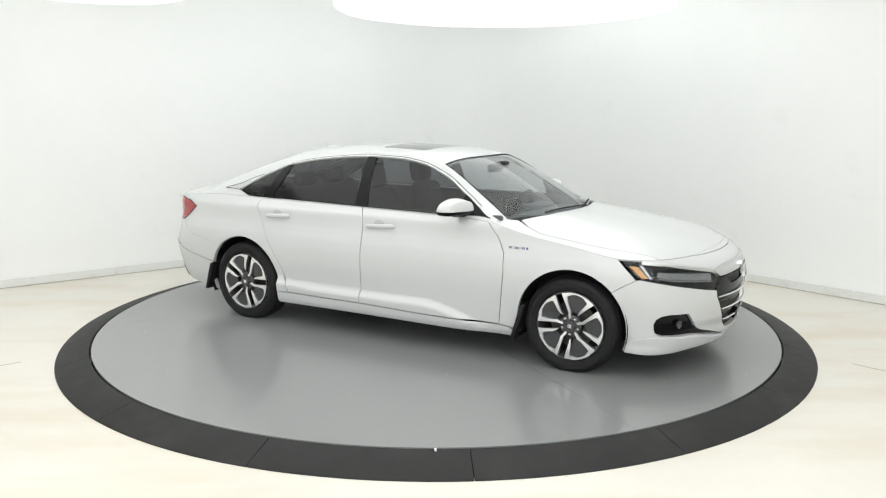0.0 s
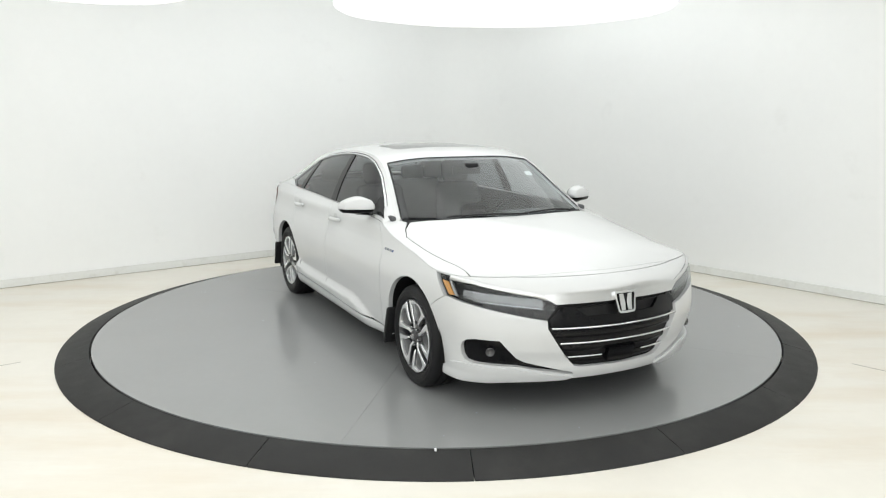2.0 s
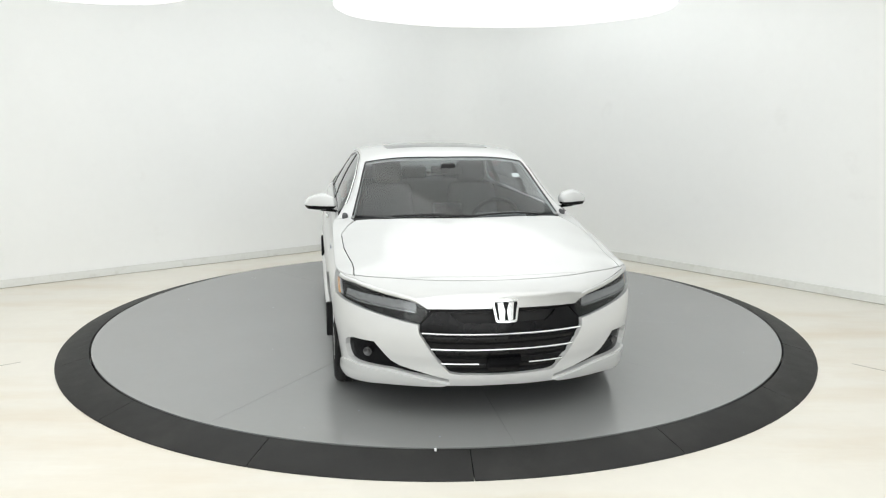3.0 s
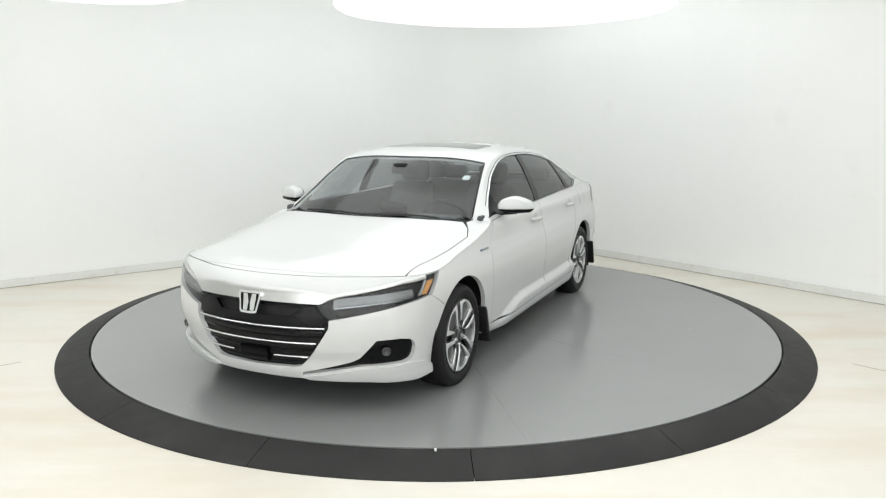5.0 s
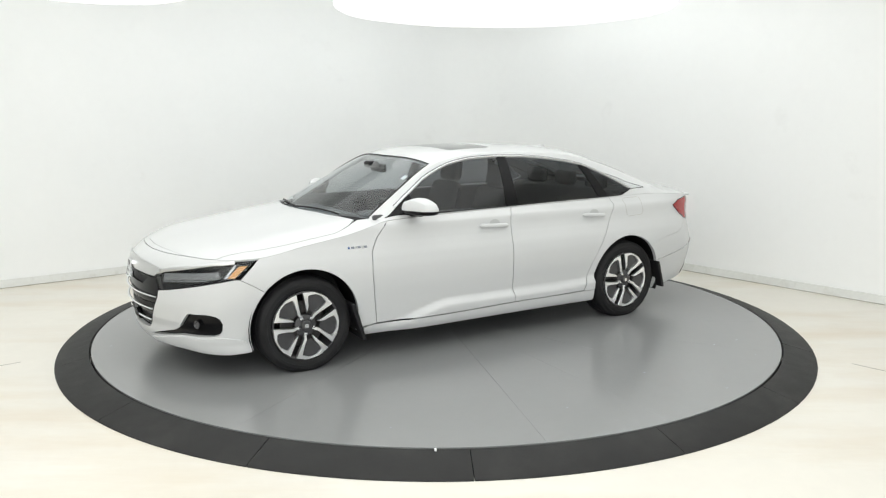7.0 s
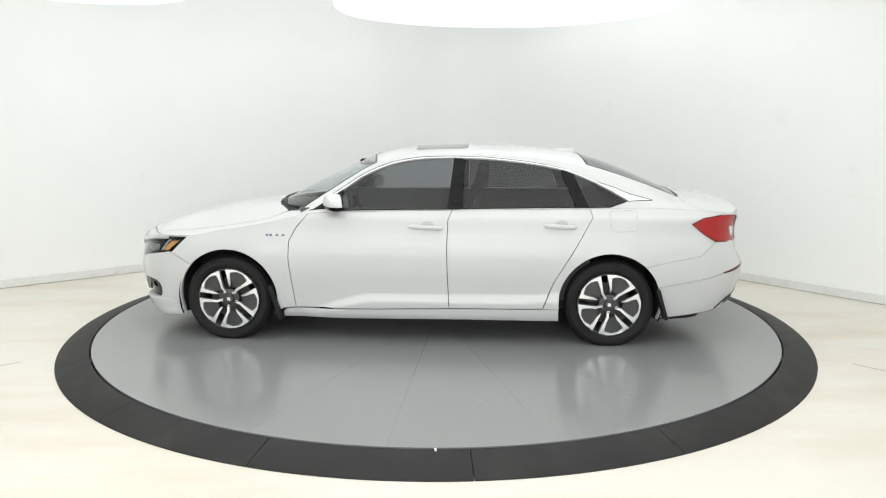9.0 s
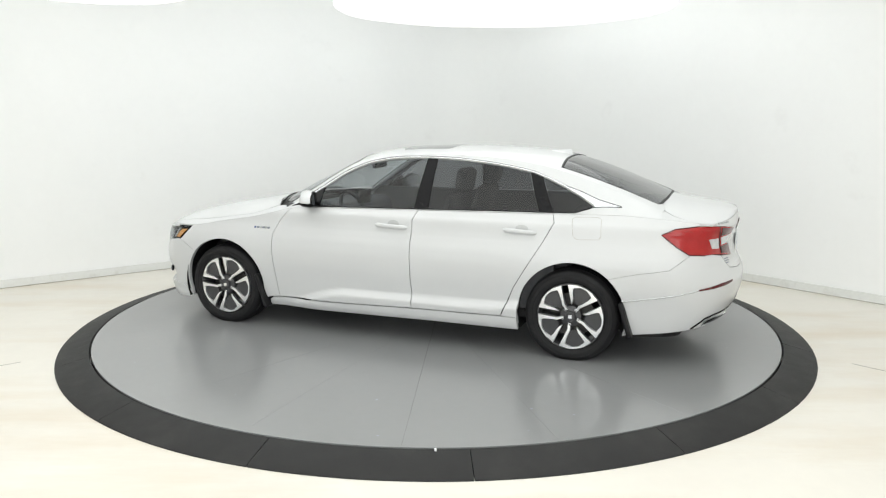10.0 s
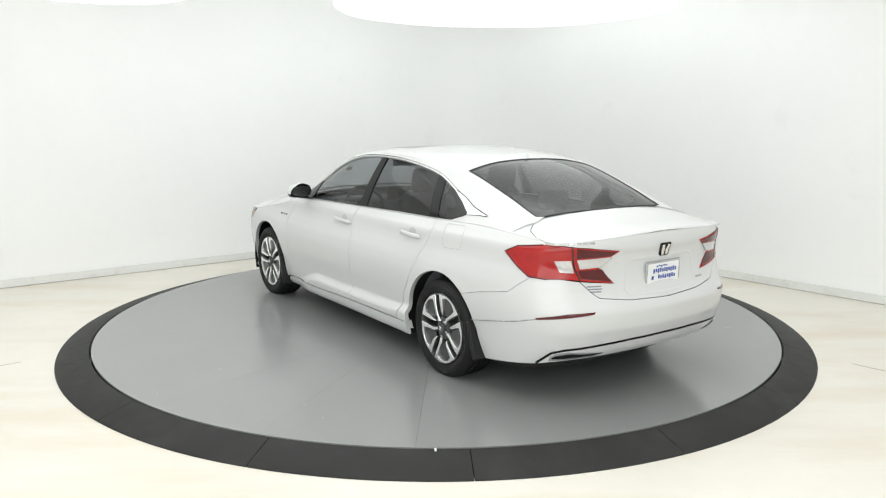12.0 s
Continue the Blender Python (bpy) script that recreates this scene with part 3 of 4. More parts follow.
TAIL_UP = [*X((-1.990, 0.918), (-2.075, 0.956), (-2.22, 0.974)), *B((0.70, 0.974), (0.55, 0.957), (0.357, 0.932))]
TAIL_IN = [*B((0.42, 0.895), (0.50, 0.857), (0.44, 0.80), (0.385, 0.744), (0.50, 0.757), (0.62, 0.775))]
TAIL_LOW = [*B((0.70, 0.785)), *X((-2.26, 0.784), (-2.165, 0.792), (-2.085, 0.842))]
GRILLE = [*F((0, 0.664), (0.2, 0.664), (0.395, 0.652), (0.462, 0.575), (0.462, 0.530), (0.412, 0.445), (0.355, 0.362), (0.295, 0.302), (0.25, 0.294), (0, 0.289))]
FOG = [*X((1.948, 0.395), (1.962, 0.428), (1.99, 0.448)), *F((0.80, 0.458), (0.695, 0.456), (0.605, 0.352), (0.56, 0.328), (0.30, 0.262), (0.295, 0.246), (0.60, 0.302), (0.72, 0.306)), *X((2.0, 0.310), (1.966, 0.322), (1.950, 0.350))]


DLO = [(0.80, 0.992), (0.70, 1.050), (0.612, 1.108), (0.43, 1.228), (0.30, 1.290), (0.194, 1.328), (0.007, 1.362), (-0.28, 1.373), (-0.5, 1.367), (-0.768, 1.342), (-0.95, 1.315), (-1.088, 1.286), (-1.2, 1.247), (-1.317, 1.198),
       (-1.43, 1.142), (-1.535, 1.082), (-1.51, 1.066), (-1.41, 1.034), (-1.25, 1.030), (-0.9, 1.026), (-0.25, 1.012), (0.3, 1.002), (0.56, 0.995)]


def cut_dlo(x0, x1, slant0=0.0, slant1=0.0):
    """The part of the side window opening between two slanting uprights (x at the waist; slant: x moved per metre of height)."""
    def keep(poly, x, slant, sign):
        out = []
        for a, b in zip(poly, poly[1:] + poly[:1]):
            da, db = sign * (a[0] - x - slant * (a[1] - 1.0)), sign * (b[0] - x - slant * (b[1] - 1.0))
            if da >= 0:
                out.append(a)
            if da * db < 0:
                t = da / (da - db)
                out.append((a[0] + (b[0] - a[0]) * t, a[1] + (b[1] - a[1]) * t))
        return out
    return keep(keep(DLO, x0, slant0, -1), x1, slant1, 1)


def build_wheel(x, y, side, turned, parent):
    wheel = new("wheel")
    wheel.parent = parent
    wheel.location = (x, y * side, 0.325)
    o = side
    bm = bmesh.new()
    lathe(bm, [(0.226, -0.19 * o), (0.25, -0.205 * o), (0.285, -0.212 * o), (0.308, -0.205 * o), (0.317, -0.185 * o), (0.319, -0.165 * o), (0.3195, -0.16 * o), (0.314, -0.158 * o), (0.314, -0.150 * o), (0.3205, -0.148 * o), (0.3215, -0.108 * o), (0.315, -0.106 * o), (0.315, -0.098 * o), (0.3215, -0.096 * o),
               (0.3205, -0.056 * o), (0.314, -0.054 * o), (0.314, -0.046 * o), (0.3195, -0.044 * o), (0.317, -0.025 * o), (0.310, -0.008 * o), (0.298, 0.004 * o), (0.285, 0.008 * o), (0.283, 0.011 * o), (0.262, 0.011 * o), (0.260, 0.008 * o), (0.245, 0.006 * o), (0.236, 0.0), (0.229, -0.006 * o), (0.226, -0.02 * o)], 72)
    for v in bm.verts:
        v.co = Vector((v.co.x * 1.018, v.co.y, max(v.co.z * 1.018, -0.3115)))
    part("tyre", bm, RUBBER, wheel, "black radial tyre", smooth=40)
    bm = bmesh.new()
    lathe(bm, [(0.232, -0.004 * o), (0.2325, 0.001 * o), (0.229, 0.004 * o), (0.222, 0.003 * o), (0.218, -0.004 * o), (0.214, -0.03 * o), (0.205, -0.12 * o), (0.21, -0.19 * o)], 72)
    part("rim_barrel", bm, POCKET, wheel, "dark grey rim barrel", smooth=40)
    for i in range(5):
        mid = math.pi / 2 + 2 * math.pi * i / 5 + turned
        # dark pocket plate between two pairs of blades
        bm = bmesh.new()
        a0, a1 = mid + math.pi / 5 - 0.42, mid + math.pi / 5 + 0.42
        rim_arc = [(0.219, a0 + (a1 - a0) * j / 10) for j in range(11)]
        pts = rim_arc + [(0.10, mid + math.pi / 5 + 0.16), (0.10, mid + math.pi / 5 - 0.16)]
        fr = [bm.verts.new((r * math.cos(a), -0.012 * o, r * math.sin(a))) for r, a in pts]
        bk = [bm.verts.new((r * math.cos(a), -0.030 * o, r * math.sin(a))) for r, a in pts]
        bm.faces.new(fr)
        bm.faces.new(bk[::-1])
        for j in range(len(fr)):
            bm.faces.new((fr[j], bk[j], bk[(j + 1) % len(fr)], fr[(j + 1) % len(fr)]))
        part("pocket", bm, POCKET, wheel, "dark grey spoke pocket")
        for sgn in (-1, 1):
            # a blade beside its twin: one runs on to the hub with a kink, the other tapers off short of it
            bm = bmesh.new()
            long = ((0.048, 0.008, 0.024, -0.004), (0.070, 0.013, 0.034, -0.001), (0.088, 0.0215, 0.043, 0.002))
            short = ((0.082, 0.021, 0.024, -0.010), (0.094, 0.0215, 0.033, -0.001))
            outer = ((0.12, 0.0225, 0.0425, 0.004), (0.165, 0.0225, 0.048, 0.006), (0.190, 0.0225, 0.054, 0.006), (0.206, 0.022, 0.066, 0.005), (0.214, 0.0215, 0.078, 0.005), (0.228, 0.021, 0.084, 0.003))
            rows = []
            for r, t0, t1, h in (long if sgn < 0 else short) + outer:
                pts = []
                for t, hh in ((t0, -0.026), (t0, h - 0.003), (t0 + 0.002, h), (t1 - 0.002, h), (t1, h - 0.003), (t1, -0.026)):
                    rr = math.sqrt(max(r * r - t * t, 1e-6)) if r > 0.2 else r
                    u, w = rr, sgn * t
                    pts.append(bm.verts.new((u * math.cos(mid) - w * math.sin(mid), hh * o, u * math.sin(mid) + w * math.cos(mid))))
                rows.append(pts)
            arcs = []
            for j in range(9):
                t = mid + sgn * (0.325 + 0.305 * j / 8)
                ri = 0.203 + 0.013 * min(1.0, j / 5)
                arcs.append([bm.verts.new((r * math.cos(t), hh * o, r * math.sin(t))) for r, hh in ((ri, -0.02), (ri, 0.002), (ri + 0.002, 0.0045), (0.227, 0.0045), (0.229, 0.002), (0.229, -0.02))])
            for grp in (rows, arcs):
                for a, b in zip(grp, grp[1:]):
                    for j in range(6):
                        bm.faces.new((a[j], a[(j + 1) % 6], b[(j + 1) % 6], b[j]))
                bm.faces.new(grp[0])
                bm.faces.new(grp[-1][::-1])
            part("spoke", bm, ALLOY, wheel, "machined silver spoke", smooth=25)
    bm = bmesh.new()
    r = lathe(bm, [(0.075, -0.03 * o), (0.072, -0.018 * o), (0.058, -0.013 * o), (0.038, -0.010 * o), (0.034, 0.004 * o), (0.030, 0.007 * o), (0.012, 0.008 * o)], 40)
    bm.faces.new(r[-1])
    part("hub_cap", bm, POCKET, wheel, "dark hub with a plain round cap", smooth=30)
    bm = bmesh.new()
    rbox(bm, 0, 0.0095 * o, 0, 0.026, 0.003, 0.024, 0.001, 1)
    part("emblem", bm, CHROME, wheel, "small chrome hub emblem")
    for i in range(5):
        a = math.pi / 2 + 2 * math.pi * (i + 0.5) / 5
        bm = bmesh.new()
        r = lathe(bm, [(0.0095, -0.02 * o), (0.0095, 0.001 * o), (0.006, 0.004 * o)], 8)
        bm.faces.new(r[-1])
        bmesh.ops.translate(bm, verts=bm.verts, vec=(0.056 * math.cos(a), 0, 0.056 * math.sin(a)))
        part("lug_nut", bm, SATIN, wheel, smooth=30)
    bm = bmesh.new()
    r = lathe(bm, [(0.155, -0.07 * o), (0.155, -0.09 * o), (0.05, -0.09 * o)], 48)
    r2 = lathe(bm, [(0.155, -0.07 * o), (0.07, -0.07 * o), (0.06, -0.05 * o)], 48)
    bm.faces.new(r2[-1])
    part("brake_disc", bm, BRAKE, wheel, "steel brake disc", smooth=30)
    return wheel


SWEEP = 0.085


def build_mirror(side, parent):
    door_mirror = new("door_mirror")
    door_mirror.parent = parent
    door_mirror.location = (0.63, 0.955 * side, 1.052)
    bm = bmesh.new()
    bmesh.ops.create_icosphere(bm, subdivisions=5, radius=1.0)
    for v in bm.verts:
        x, y, z = v.co
        k = max(abs(x), abs(y), abs(z))
        f = 1 + 0.30 * (1 / k - 1)
        x, y, z = x * f, y * f, z * f
        out = 0.5 + 0.5 * y
        hx = 0.085 * (1 - 0.30 * out)
        x = x * hx if x > 0 else max(x * 0.10, -0.052)
        zz = z * (0.076 * (1 - 0.40 * min(1.0, abs(y + 0.1)) ** 1.7) if z > 0 else 0.046)
        v.co = Vector((x - SWEEP * out, y * 0.118 * side, zz - 0.006 * out + 0.004))

    def shell(test):
        b2 = bm.copy()
        bmesh.ops.delete(b2, geom=[f for f in b2.faces if not test(f.calc_center_median())], context="FACES")
        return b2

    def back(c):
        return c.x + SWEEP * (0.5 + 0.5 * c.y * side / 0.118) < -0.040
    part("housing", shell(lambda c: c.z >= -0.010 and not back(c)), PAINT, door_mirror, "white mirror cap", smooth=60)
    part("mirror_base", shell(lambda c: c.z < -0.010 and not back(c)), GLOSS_BLACK, door_mirror, "black lower mirror shell", smooth=60)
    part("back_shell", shell(back), GLOSS_BLACK, door_mirror, "black rear shell", smooth=60)
    bm.free()
    bm = bmesh.new()
    vs = []
    for j in range(28):
        a = 2 * math.pi * j / 28
        y, z = 0.096 * math.copysign(abs(math.cos(a)) ** 0.8, math.cos(a)), 0.046 * math.copysign(abs(math.sin(a)) ** 0.8, math.sin(a)) + 0.007
        vs.append(bm.verts.new((-0.0545 - SWEEP * (0.5 + 0.5 * y / 0.118), y * side, z)))
    bm.faces.new(vs)
    bmesh.ops.solidify(bm, geom=bm.faces[:], thickness=0.002)
    part("mirror_glass", bm, MIRROR, door_mirror, "mirror glass")
    sweep("arm", [(-0.045, -0.135, -0.060), (-0.045, -0.09, -0.052), (-0.05, 0.0, -0.042)], 0.011, 0.032, GLOSS_BLACK, door_mirror, side=side, label="black mirror arm", ups=[(0, 0, 1)] * 3)
    return door_mirror


def build_handle(side, parent, xf, xr, z):
    """A door handle from its front end xf to its rear end xr, with a flat grey patch painted as the shade of the cup
    behind it.
    """
    n = 13
    pts, ups = [], []
    for i in range(n):
        t = i / (n - 1)
        x = xf + (xr - xf) * t
        s = at_x(x, z)
        p = around(np.array([s]), np.array([z]))[0]
        pts.append((p[0], p[1] + 0.012 + 0.016 * math.sin(math.pi * t) ** 0.6, z - 0.012 * t))
        ups.append((0, 0, 1))
    h = sweep("door_handle", pts, 0.0165, 0.010, PAINT, parent, side, "white door handle", ups, True, 12)
    xm = (xf * 0.45 + xr * 0.55)
    # the cup is not dished: its shade is put into a flat grey patch
    cup = [(at_x(xm + 0.045 * math.cos(a), z + 0.012 + 0.026 * math.sin(a)), z + 0.012 + 0.026 * math.sin(a)) for a in [2 * math.pi * j / 20 for j in range(20)]]
    panel("handle_cup_shade", around, cup, CUP_SHADE, parent, lift=0.0015, rim=0.0, step=0.012, side=side, label="flat grey patch painted as shade behind the handle")
    return h


# grey that stands for the shade in the handle cups
CUP_SHADE = mat("cup_shade_grey", (0.5, 0.51, 0.51), 0.4, 0.0, 0.5, vary=0.05, scale=30)


def line_on(surf, pts, w, h, material, parent, name, lift=0.001, side=1, label="", step=0.03, taper=False):
    """A thin bar that follows a line on a surface."""
    d = []
    for a, b in zip(pts, pts[1:]):
        k = max(1, int(math.dist(a, b) / step))
        d += [(a[0] + (b[0] - a[0]) * i / k, a[1] + (b[1] - a[1]) * i / k) for i in range(k)]
    d.append(pts[-1])
    u, v = np.array(d, float).T
    e = 1e-4
    p = surf(u, v)
    n = np.cross(surf(u + e, v) - surf(u - e, v), surf(u, v + e) - surf(u, v - e))
    n /= np.linalg.norm(n, axis=1)[:, None] + 1e-12
    out = p - p * np.array([0.75, 0.0, 0.0]) - np.array([0, 0, 0.45])
    n *= np.where((n * out).sum(1) < 0, -1.0, 1.0)[:, None]
    p = p + n * lift
    return sweep(name, list(p), h, w, material, parent, side, label, [tuple(q) for q in n], taper)


def build_side(car, side):
    """Everything on one flank: fender, doors, sill, quarter, windows, mirror, flaps."""
    # front fender, with its curl up to the bonnet
    low = X(*top_run(0.80, 1.712), *SEAM_FRONT, *arc(AX, AR, 43, 195), (1.045, 0.24), (0.99, 0.262), *DOOR_FRONT[::-1][:-1])
    panel("front_fender", around, low, PAINT, car, gap=G, rim=0.03, side=side)
    ft = [(x, float(edge_y(x)) - 0.0005) for x in np.linspace(0.80, 1.955, 26)]
    panel("fender_top", hood_skin, ft + [(1.90, 0.7895), (1.766, 0.7925), (1.45, 0.828), (1.17, 0.832), (1.055, 0.789), (0.965, 0.735), (0.86, 0.765)], PAINT, car, gap=0.0004, side=side)
    # doors
    front_door = panel("front_door", around, X(*top_run(-0.262, 0.80), *DOOR_FRONT[1:], (0.3, 0.276), *DOOR_MID[::-1][:-1]), PAINT, car, gap=G, step=0.016, side=side)
    rear_door = panel("rear_door", around, X(*top_run(-1.262, -0.262), *DOOR_MID[1:], (-0.6, 0.292), *DOOR_REAR[::-1][:-1]), PAINT, car, gap=G, step=0.02, side=side)
    build_handle(side, front_door, 0.06, -0.20, 0.890)
    build_handle(side, rear_door, -0.925, -1.165, 0.905)
    sill = X((1.005, 0.19), (1.003, 0.236), (0.975, 0.258), (0.905, 0.266), (0.3, 0.272), (-0.25, 0.286), (-0.93, 0.291), (-1.045, 0.291), (-1.05, 0.195), (-0.4, 0.197), (0.4, 0.19))
    panel("side_sill", around, sill, PAINT, car, gap=G, rim=0.05, side=side, label="white side sill")
    # quarter panel
    q = X(*top_run(-1.262, -2.36)) + [TAIL_UP[3], TAIL_UP[2], TAIL_UP[1], TAIL_UP[0]] + TAIL_LOW[::-1][:2] + X(*SEAM_REAR[::-1], *arc(-AX, AR, 132, -7), (-0.93, 0.294), *DOOR_REAR[::-1][1:-1])
    panel("quarter_panel", around, q, PAINT, car, gap=0.0017, rim=0.03, side=side)
    cap = X((-1.40, 0.995), (-1.42, 1.008), (-1.57, 1.012), (-1.595, 1.0), (-1.602, 0.89), (-1.585, 0.868), (-1.44, 0.862), (-1.415, 0.88))
    if side > 0:
        line_on(around, cap + cap[:1], 0.0013, 0.0008, JOINT, car, "fuel_flap_seam", side=side)
    # glasshouse side with the window opening
    outer = [(x, 0.0) for x in np.linspace(0.855, -1.98, 60)] + [(x, VK) for x in np.linspace(-1.98, 0.855, 60)]
    panel("cabin_side", cabin_skin, outer, PAINT, car, holes=[W(*DLO)], rim=0.02, side=side, step=0.025)
    wins = (("window", cut_dlo(0.56, -0.225, 0.0, -0.10), DOORGLASS, front_door), ("window", cut_dlo(-0.335, -1.175, -0.02, 0.40), PRIVACY, rear_door), ("quarter_window", cut_dlo(-1.275, -1.9, 0.46), PRIVACY, car))
    for name, poly, m, par in wins:
        ob = panel(name, cabin_skin, shrink(W(*poly), 0.004), m, par, lift=-0.008, rim=0.0, side=side, step=0.06, label="dark tinted side window")
        ob.visible_shadow = False
    for name, poly in (("mirror_sail", cut_dlo(0.9, 0.56)), ("b_pillar", cut_dlo(-0.225, -0.335, -0.10, -0.02)), ("division_bar", cut_dlo(-1.175, -1.275, 0.40, 0.46))):
        panel(name, cabin_skin, W(*poly), GLOSS_BLACK, car, lift=-0.004, rim=0.012, side=side, label="gloss black window pillar")
    # bright line over the windows, and the fin where it ends
    rim_line = [(x + 0.006, z + 0.013) for x, z in DLO[1:14]] + [(-1.44, 1.170), (-1.56, 1.122), (-1.715, 1.083)]
    line_on(cabin_skin, W(*[(x, z + 0.006) for x, z in DLO[1:15]], (-1.535, 1.090)), 0.0055, 0.004, CHROME, car, "window_trim", 0.002, side, "bright chrome window line")
    line_on(cabin_skin, W(*rim_line), 0.0022, 0.002, SEAM, car, "trim_seam", 0.001, side)
    line_on(cabin_skin, W(DLO[15], *DLO[16:], DLO[0]), 0.004, 0.004, GLOSS_BLACK, car, "waist_seal", 0.001, side, "black waist seal")
    fin = W((-1.317, 1.205), (-1.43, 1.150), (-1.535, 1.088), (-1.528, 1.074), (-1.71, 1.080), (-1.56, 1.118), (-1.44, 1.166))
    panel("pillar_fin", cabin_skin, fin, CHROME, car, lift=0.003, rim=0.006, step=0.02, side=side, label="bright chrome fin behind the window")
    line_on(cabin_skin, W((-1.528, 1.073), (-1.715, 1.078)), 0.0022, 0.002, SEAM, car, "trim_seam", 0.002, side)
    build_mirror(side, car)
    # arch lips and flaps
    for cx, a0, a1 in ((AX, 2, 195), (-AX, -12, 182)):
        bm = bmesh.new()
        prev = None
        for x, z in arc(cx, AR + 0.012, -20, 200, 30):
            row = []
            for yy in (0.895, 0.62):
                row.append(bm.verts.new((x, yy * side, z)))
            if prev:
                bm.faces.new((prev[0], row[0], row[1], prev[1]))
            prev = row
        bmesh.ops.solidify(bm, geom=bm.faces[:], thickness=0.004)
        part("wheel_liner", bm, DARK, car, "dark wheel-arch liner", smooth=40)
    for x0, z1, z0 in ((1.043, 0.44, 0.180), (-1.80, 0.455, 0.225)):
        bm = bmesh.new()
        y0 = 0.835
        rbox(bm, 0, 0, 0, 0.034, 0.21, z1 - z0, 0.012, 3)
        sl = 0.30
        for v in bm.verts:
            v.co = Vector((x0 + 0.012 + v.co.x + sl * v.co.z, (y0 + v.co.y) * side, (z0 + z1) / 2 + v.co.z))
        part("mud_flap", bm, BLACK, car, "black mud flap", smooth=40)
    # small blue and grey nameplate on the fender
    for i, (a, b, m) in enumerate(((1.112, 1.098, BLUE_BADGE), (1.088, 1.066, GREY_INK), (1.062, 1.044, SATIN), (1.040, 1.020, GREY_INK), (1.016, 0.996, SATIN), (0.992, 0.972, GREY_INK))):
        panel("nameplate_bar", around, X((a, 0.823), (b, 0.823), (b, 0.809), (a, 0.809)), m, car, lift=0.003, rim=0.003, step=0.02, side=side, label="plain nameplate bar")


def build_lamps(car, side):
    lamp = LAMP_TOP + LAMP_LOW
    head = panel("headlight", around, lamp, GLOSS_BLACK, car, gap=0.002, lift=-0.022, rim=0.02, side=side, label="swept headlight with a dark housing")
    amber = X((1.785, 0.765), (1.842, 0.762), (1.912, 0.692), (1.872, 0.688))
    panel("indicator", around, amber, AMBER, head, lift=-0.012, rim=0.008, step=0.02, side=side, label="amber side indicator")
    panel("light_guide", around, X((1.85, 0.772), (1.866, 0.772), (1.934, 0.690), (1.919, 0.688)), CLEAR, head, lift=-0.010, rim=0.01, step=0.02, side=side, label="white light guide")
    line_on(around, [(a, b - 0.010) for a, b in LAMP_TOP[1:]], 0.012, 0.005, WING, car, "brow_trim", 0.002, side, "chrome brow over the headlight")
    s0, s1 = at_x(1.962, 0.72), front_y(0.475, 0.68)
    for i in range(7):
        a, b = s0 + (s1 - s0) * (i + 0.03) / 7, s0 + (s1 - s0) * (i + 0.95) / 7
        za, zb = 0.733 - 0.044 * i / 7, 0.733 - 0.044 * (i + 1) / 7
        h = 0.046 if i else 0.04
        panel("led_module", around, [(a, za), (b, zb), (b - 0.006, zb - h), (a + 0.006, za - h * 0.9)], MODULE, head, lift=-0.016, rim=0.02, step=0.025, side=side, label="clear LED lens module")
        panel("led_base", around, [(a, za - h * 1.02), (b, zb - h * 1.05), (b, zb - h * 1.05 - 0.006), (a, za - h * 1.02 - 0.006)], SATIN, head, lift=-0.012, rim=0.006, step=0.03, side=side)
    cover = panel("lens_cover", around, lamp, LENS, head, gap=0.003, lift=0.0, rim=0.0, side=side, label="clear headlight cover")
    cover.visible_shadow = False
    # fog lamp bezel
    fog = panel("fog_bezel", around, FOG, GLOSS_BLACK, car, gap=0.002, lift=-0.028, rim=0.0, step=0.02, side=side, label="black fog lamp surround")
    bm = bmesh.new()
    c = Vector(around(np.array([front_y(0.725, 0.385)]), np.array([0.385]))[0]) + Vector((-0.02, 0, 0))
    r = lathe(bm, [(0.024, 0), (0.026, 0.010), (0.022, 0.013), (0.018, 0.010), (0.008, 0.004)], 20)
    bm.faces.new(r[-1])
    bmesh.ops.rotate(bm, verts=bm.verts, matrix=Matrix.Rotation(radians(-65), 3, "Z"))
    bmesh.ops.translate(bm, verts=bm.verts, vec=c)
    for v in bm.verts:
        v.co.y *= side
    part("fog_lamp", bm, FOGLENS, fog, "round clear fog lamp", smooth=30)
    # tail lamp
    tail = TAIL_UP + TAIL_IN + TAIL_LOW
    t = panel("taillight", around, tail, RED_LENS, car, gap=0.002, lift=0.004, rim=0.02, side=side, label="red C-shaped tail lamp")
    for clear in (B((0.722, 0.888), (0.648, 0.890), (0.632, 0.818), (0.70, 0.824)), B((0.618, 0.893), (0.40, 0.901), (0.47, 0.846), (0.600, 0.840))):
        panel("reverse_lens", around, clear, CLEAR, t, lift=0.007, rim=0.004, step=0.025, side=side, label="clear reversing lens")
    for arm in (B((0.625, 0.958), (0.385, 0.929), (0.41, 0.908), (0.62, 0.902)), B((0.608, 0.830), (0.468, 0.834), (0.405, 0.756), (0.592, 0.785))):
        panel("smoked_arm", around, arm, DARK_RED, t, lift=0.0065, rim=0.003, step=0.025, side=side, label="smoked red lens arm")
    line_on(around, B((0.648, 0.968), (0.632, 0.86), (0.60, 0.778)), 0.004, 0.002, SEAM, t, "lamp_joint", 0.007, side)
    line_on(around, TAIL_LOW[1:] + TAIL_UP[:3], 0.004, 0.003, DARK_RED, t, "lens_edge", 0.004, side)
    return head


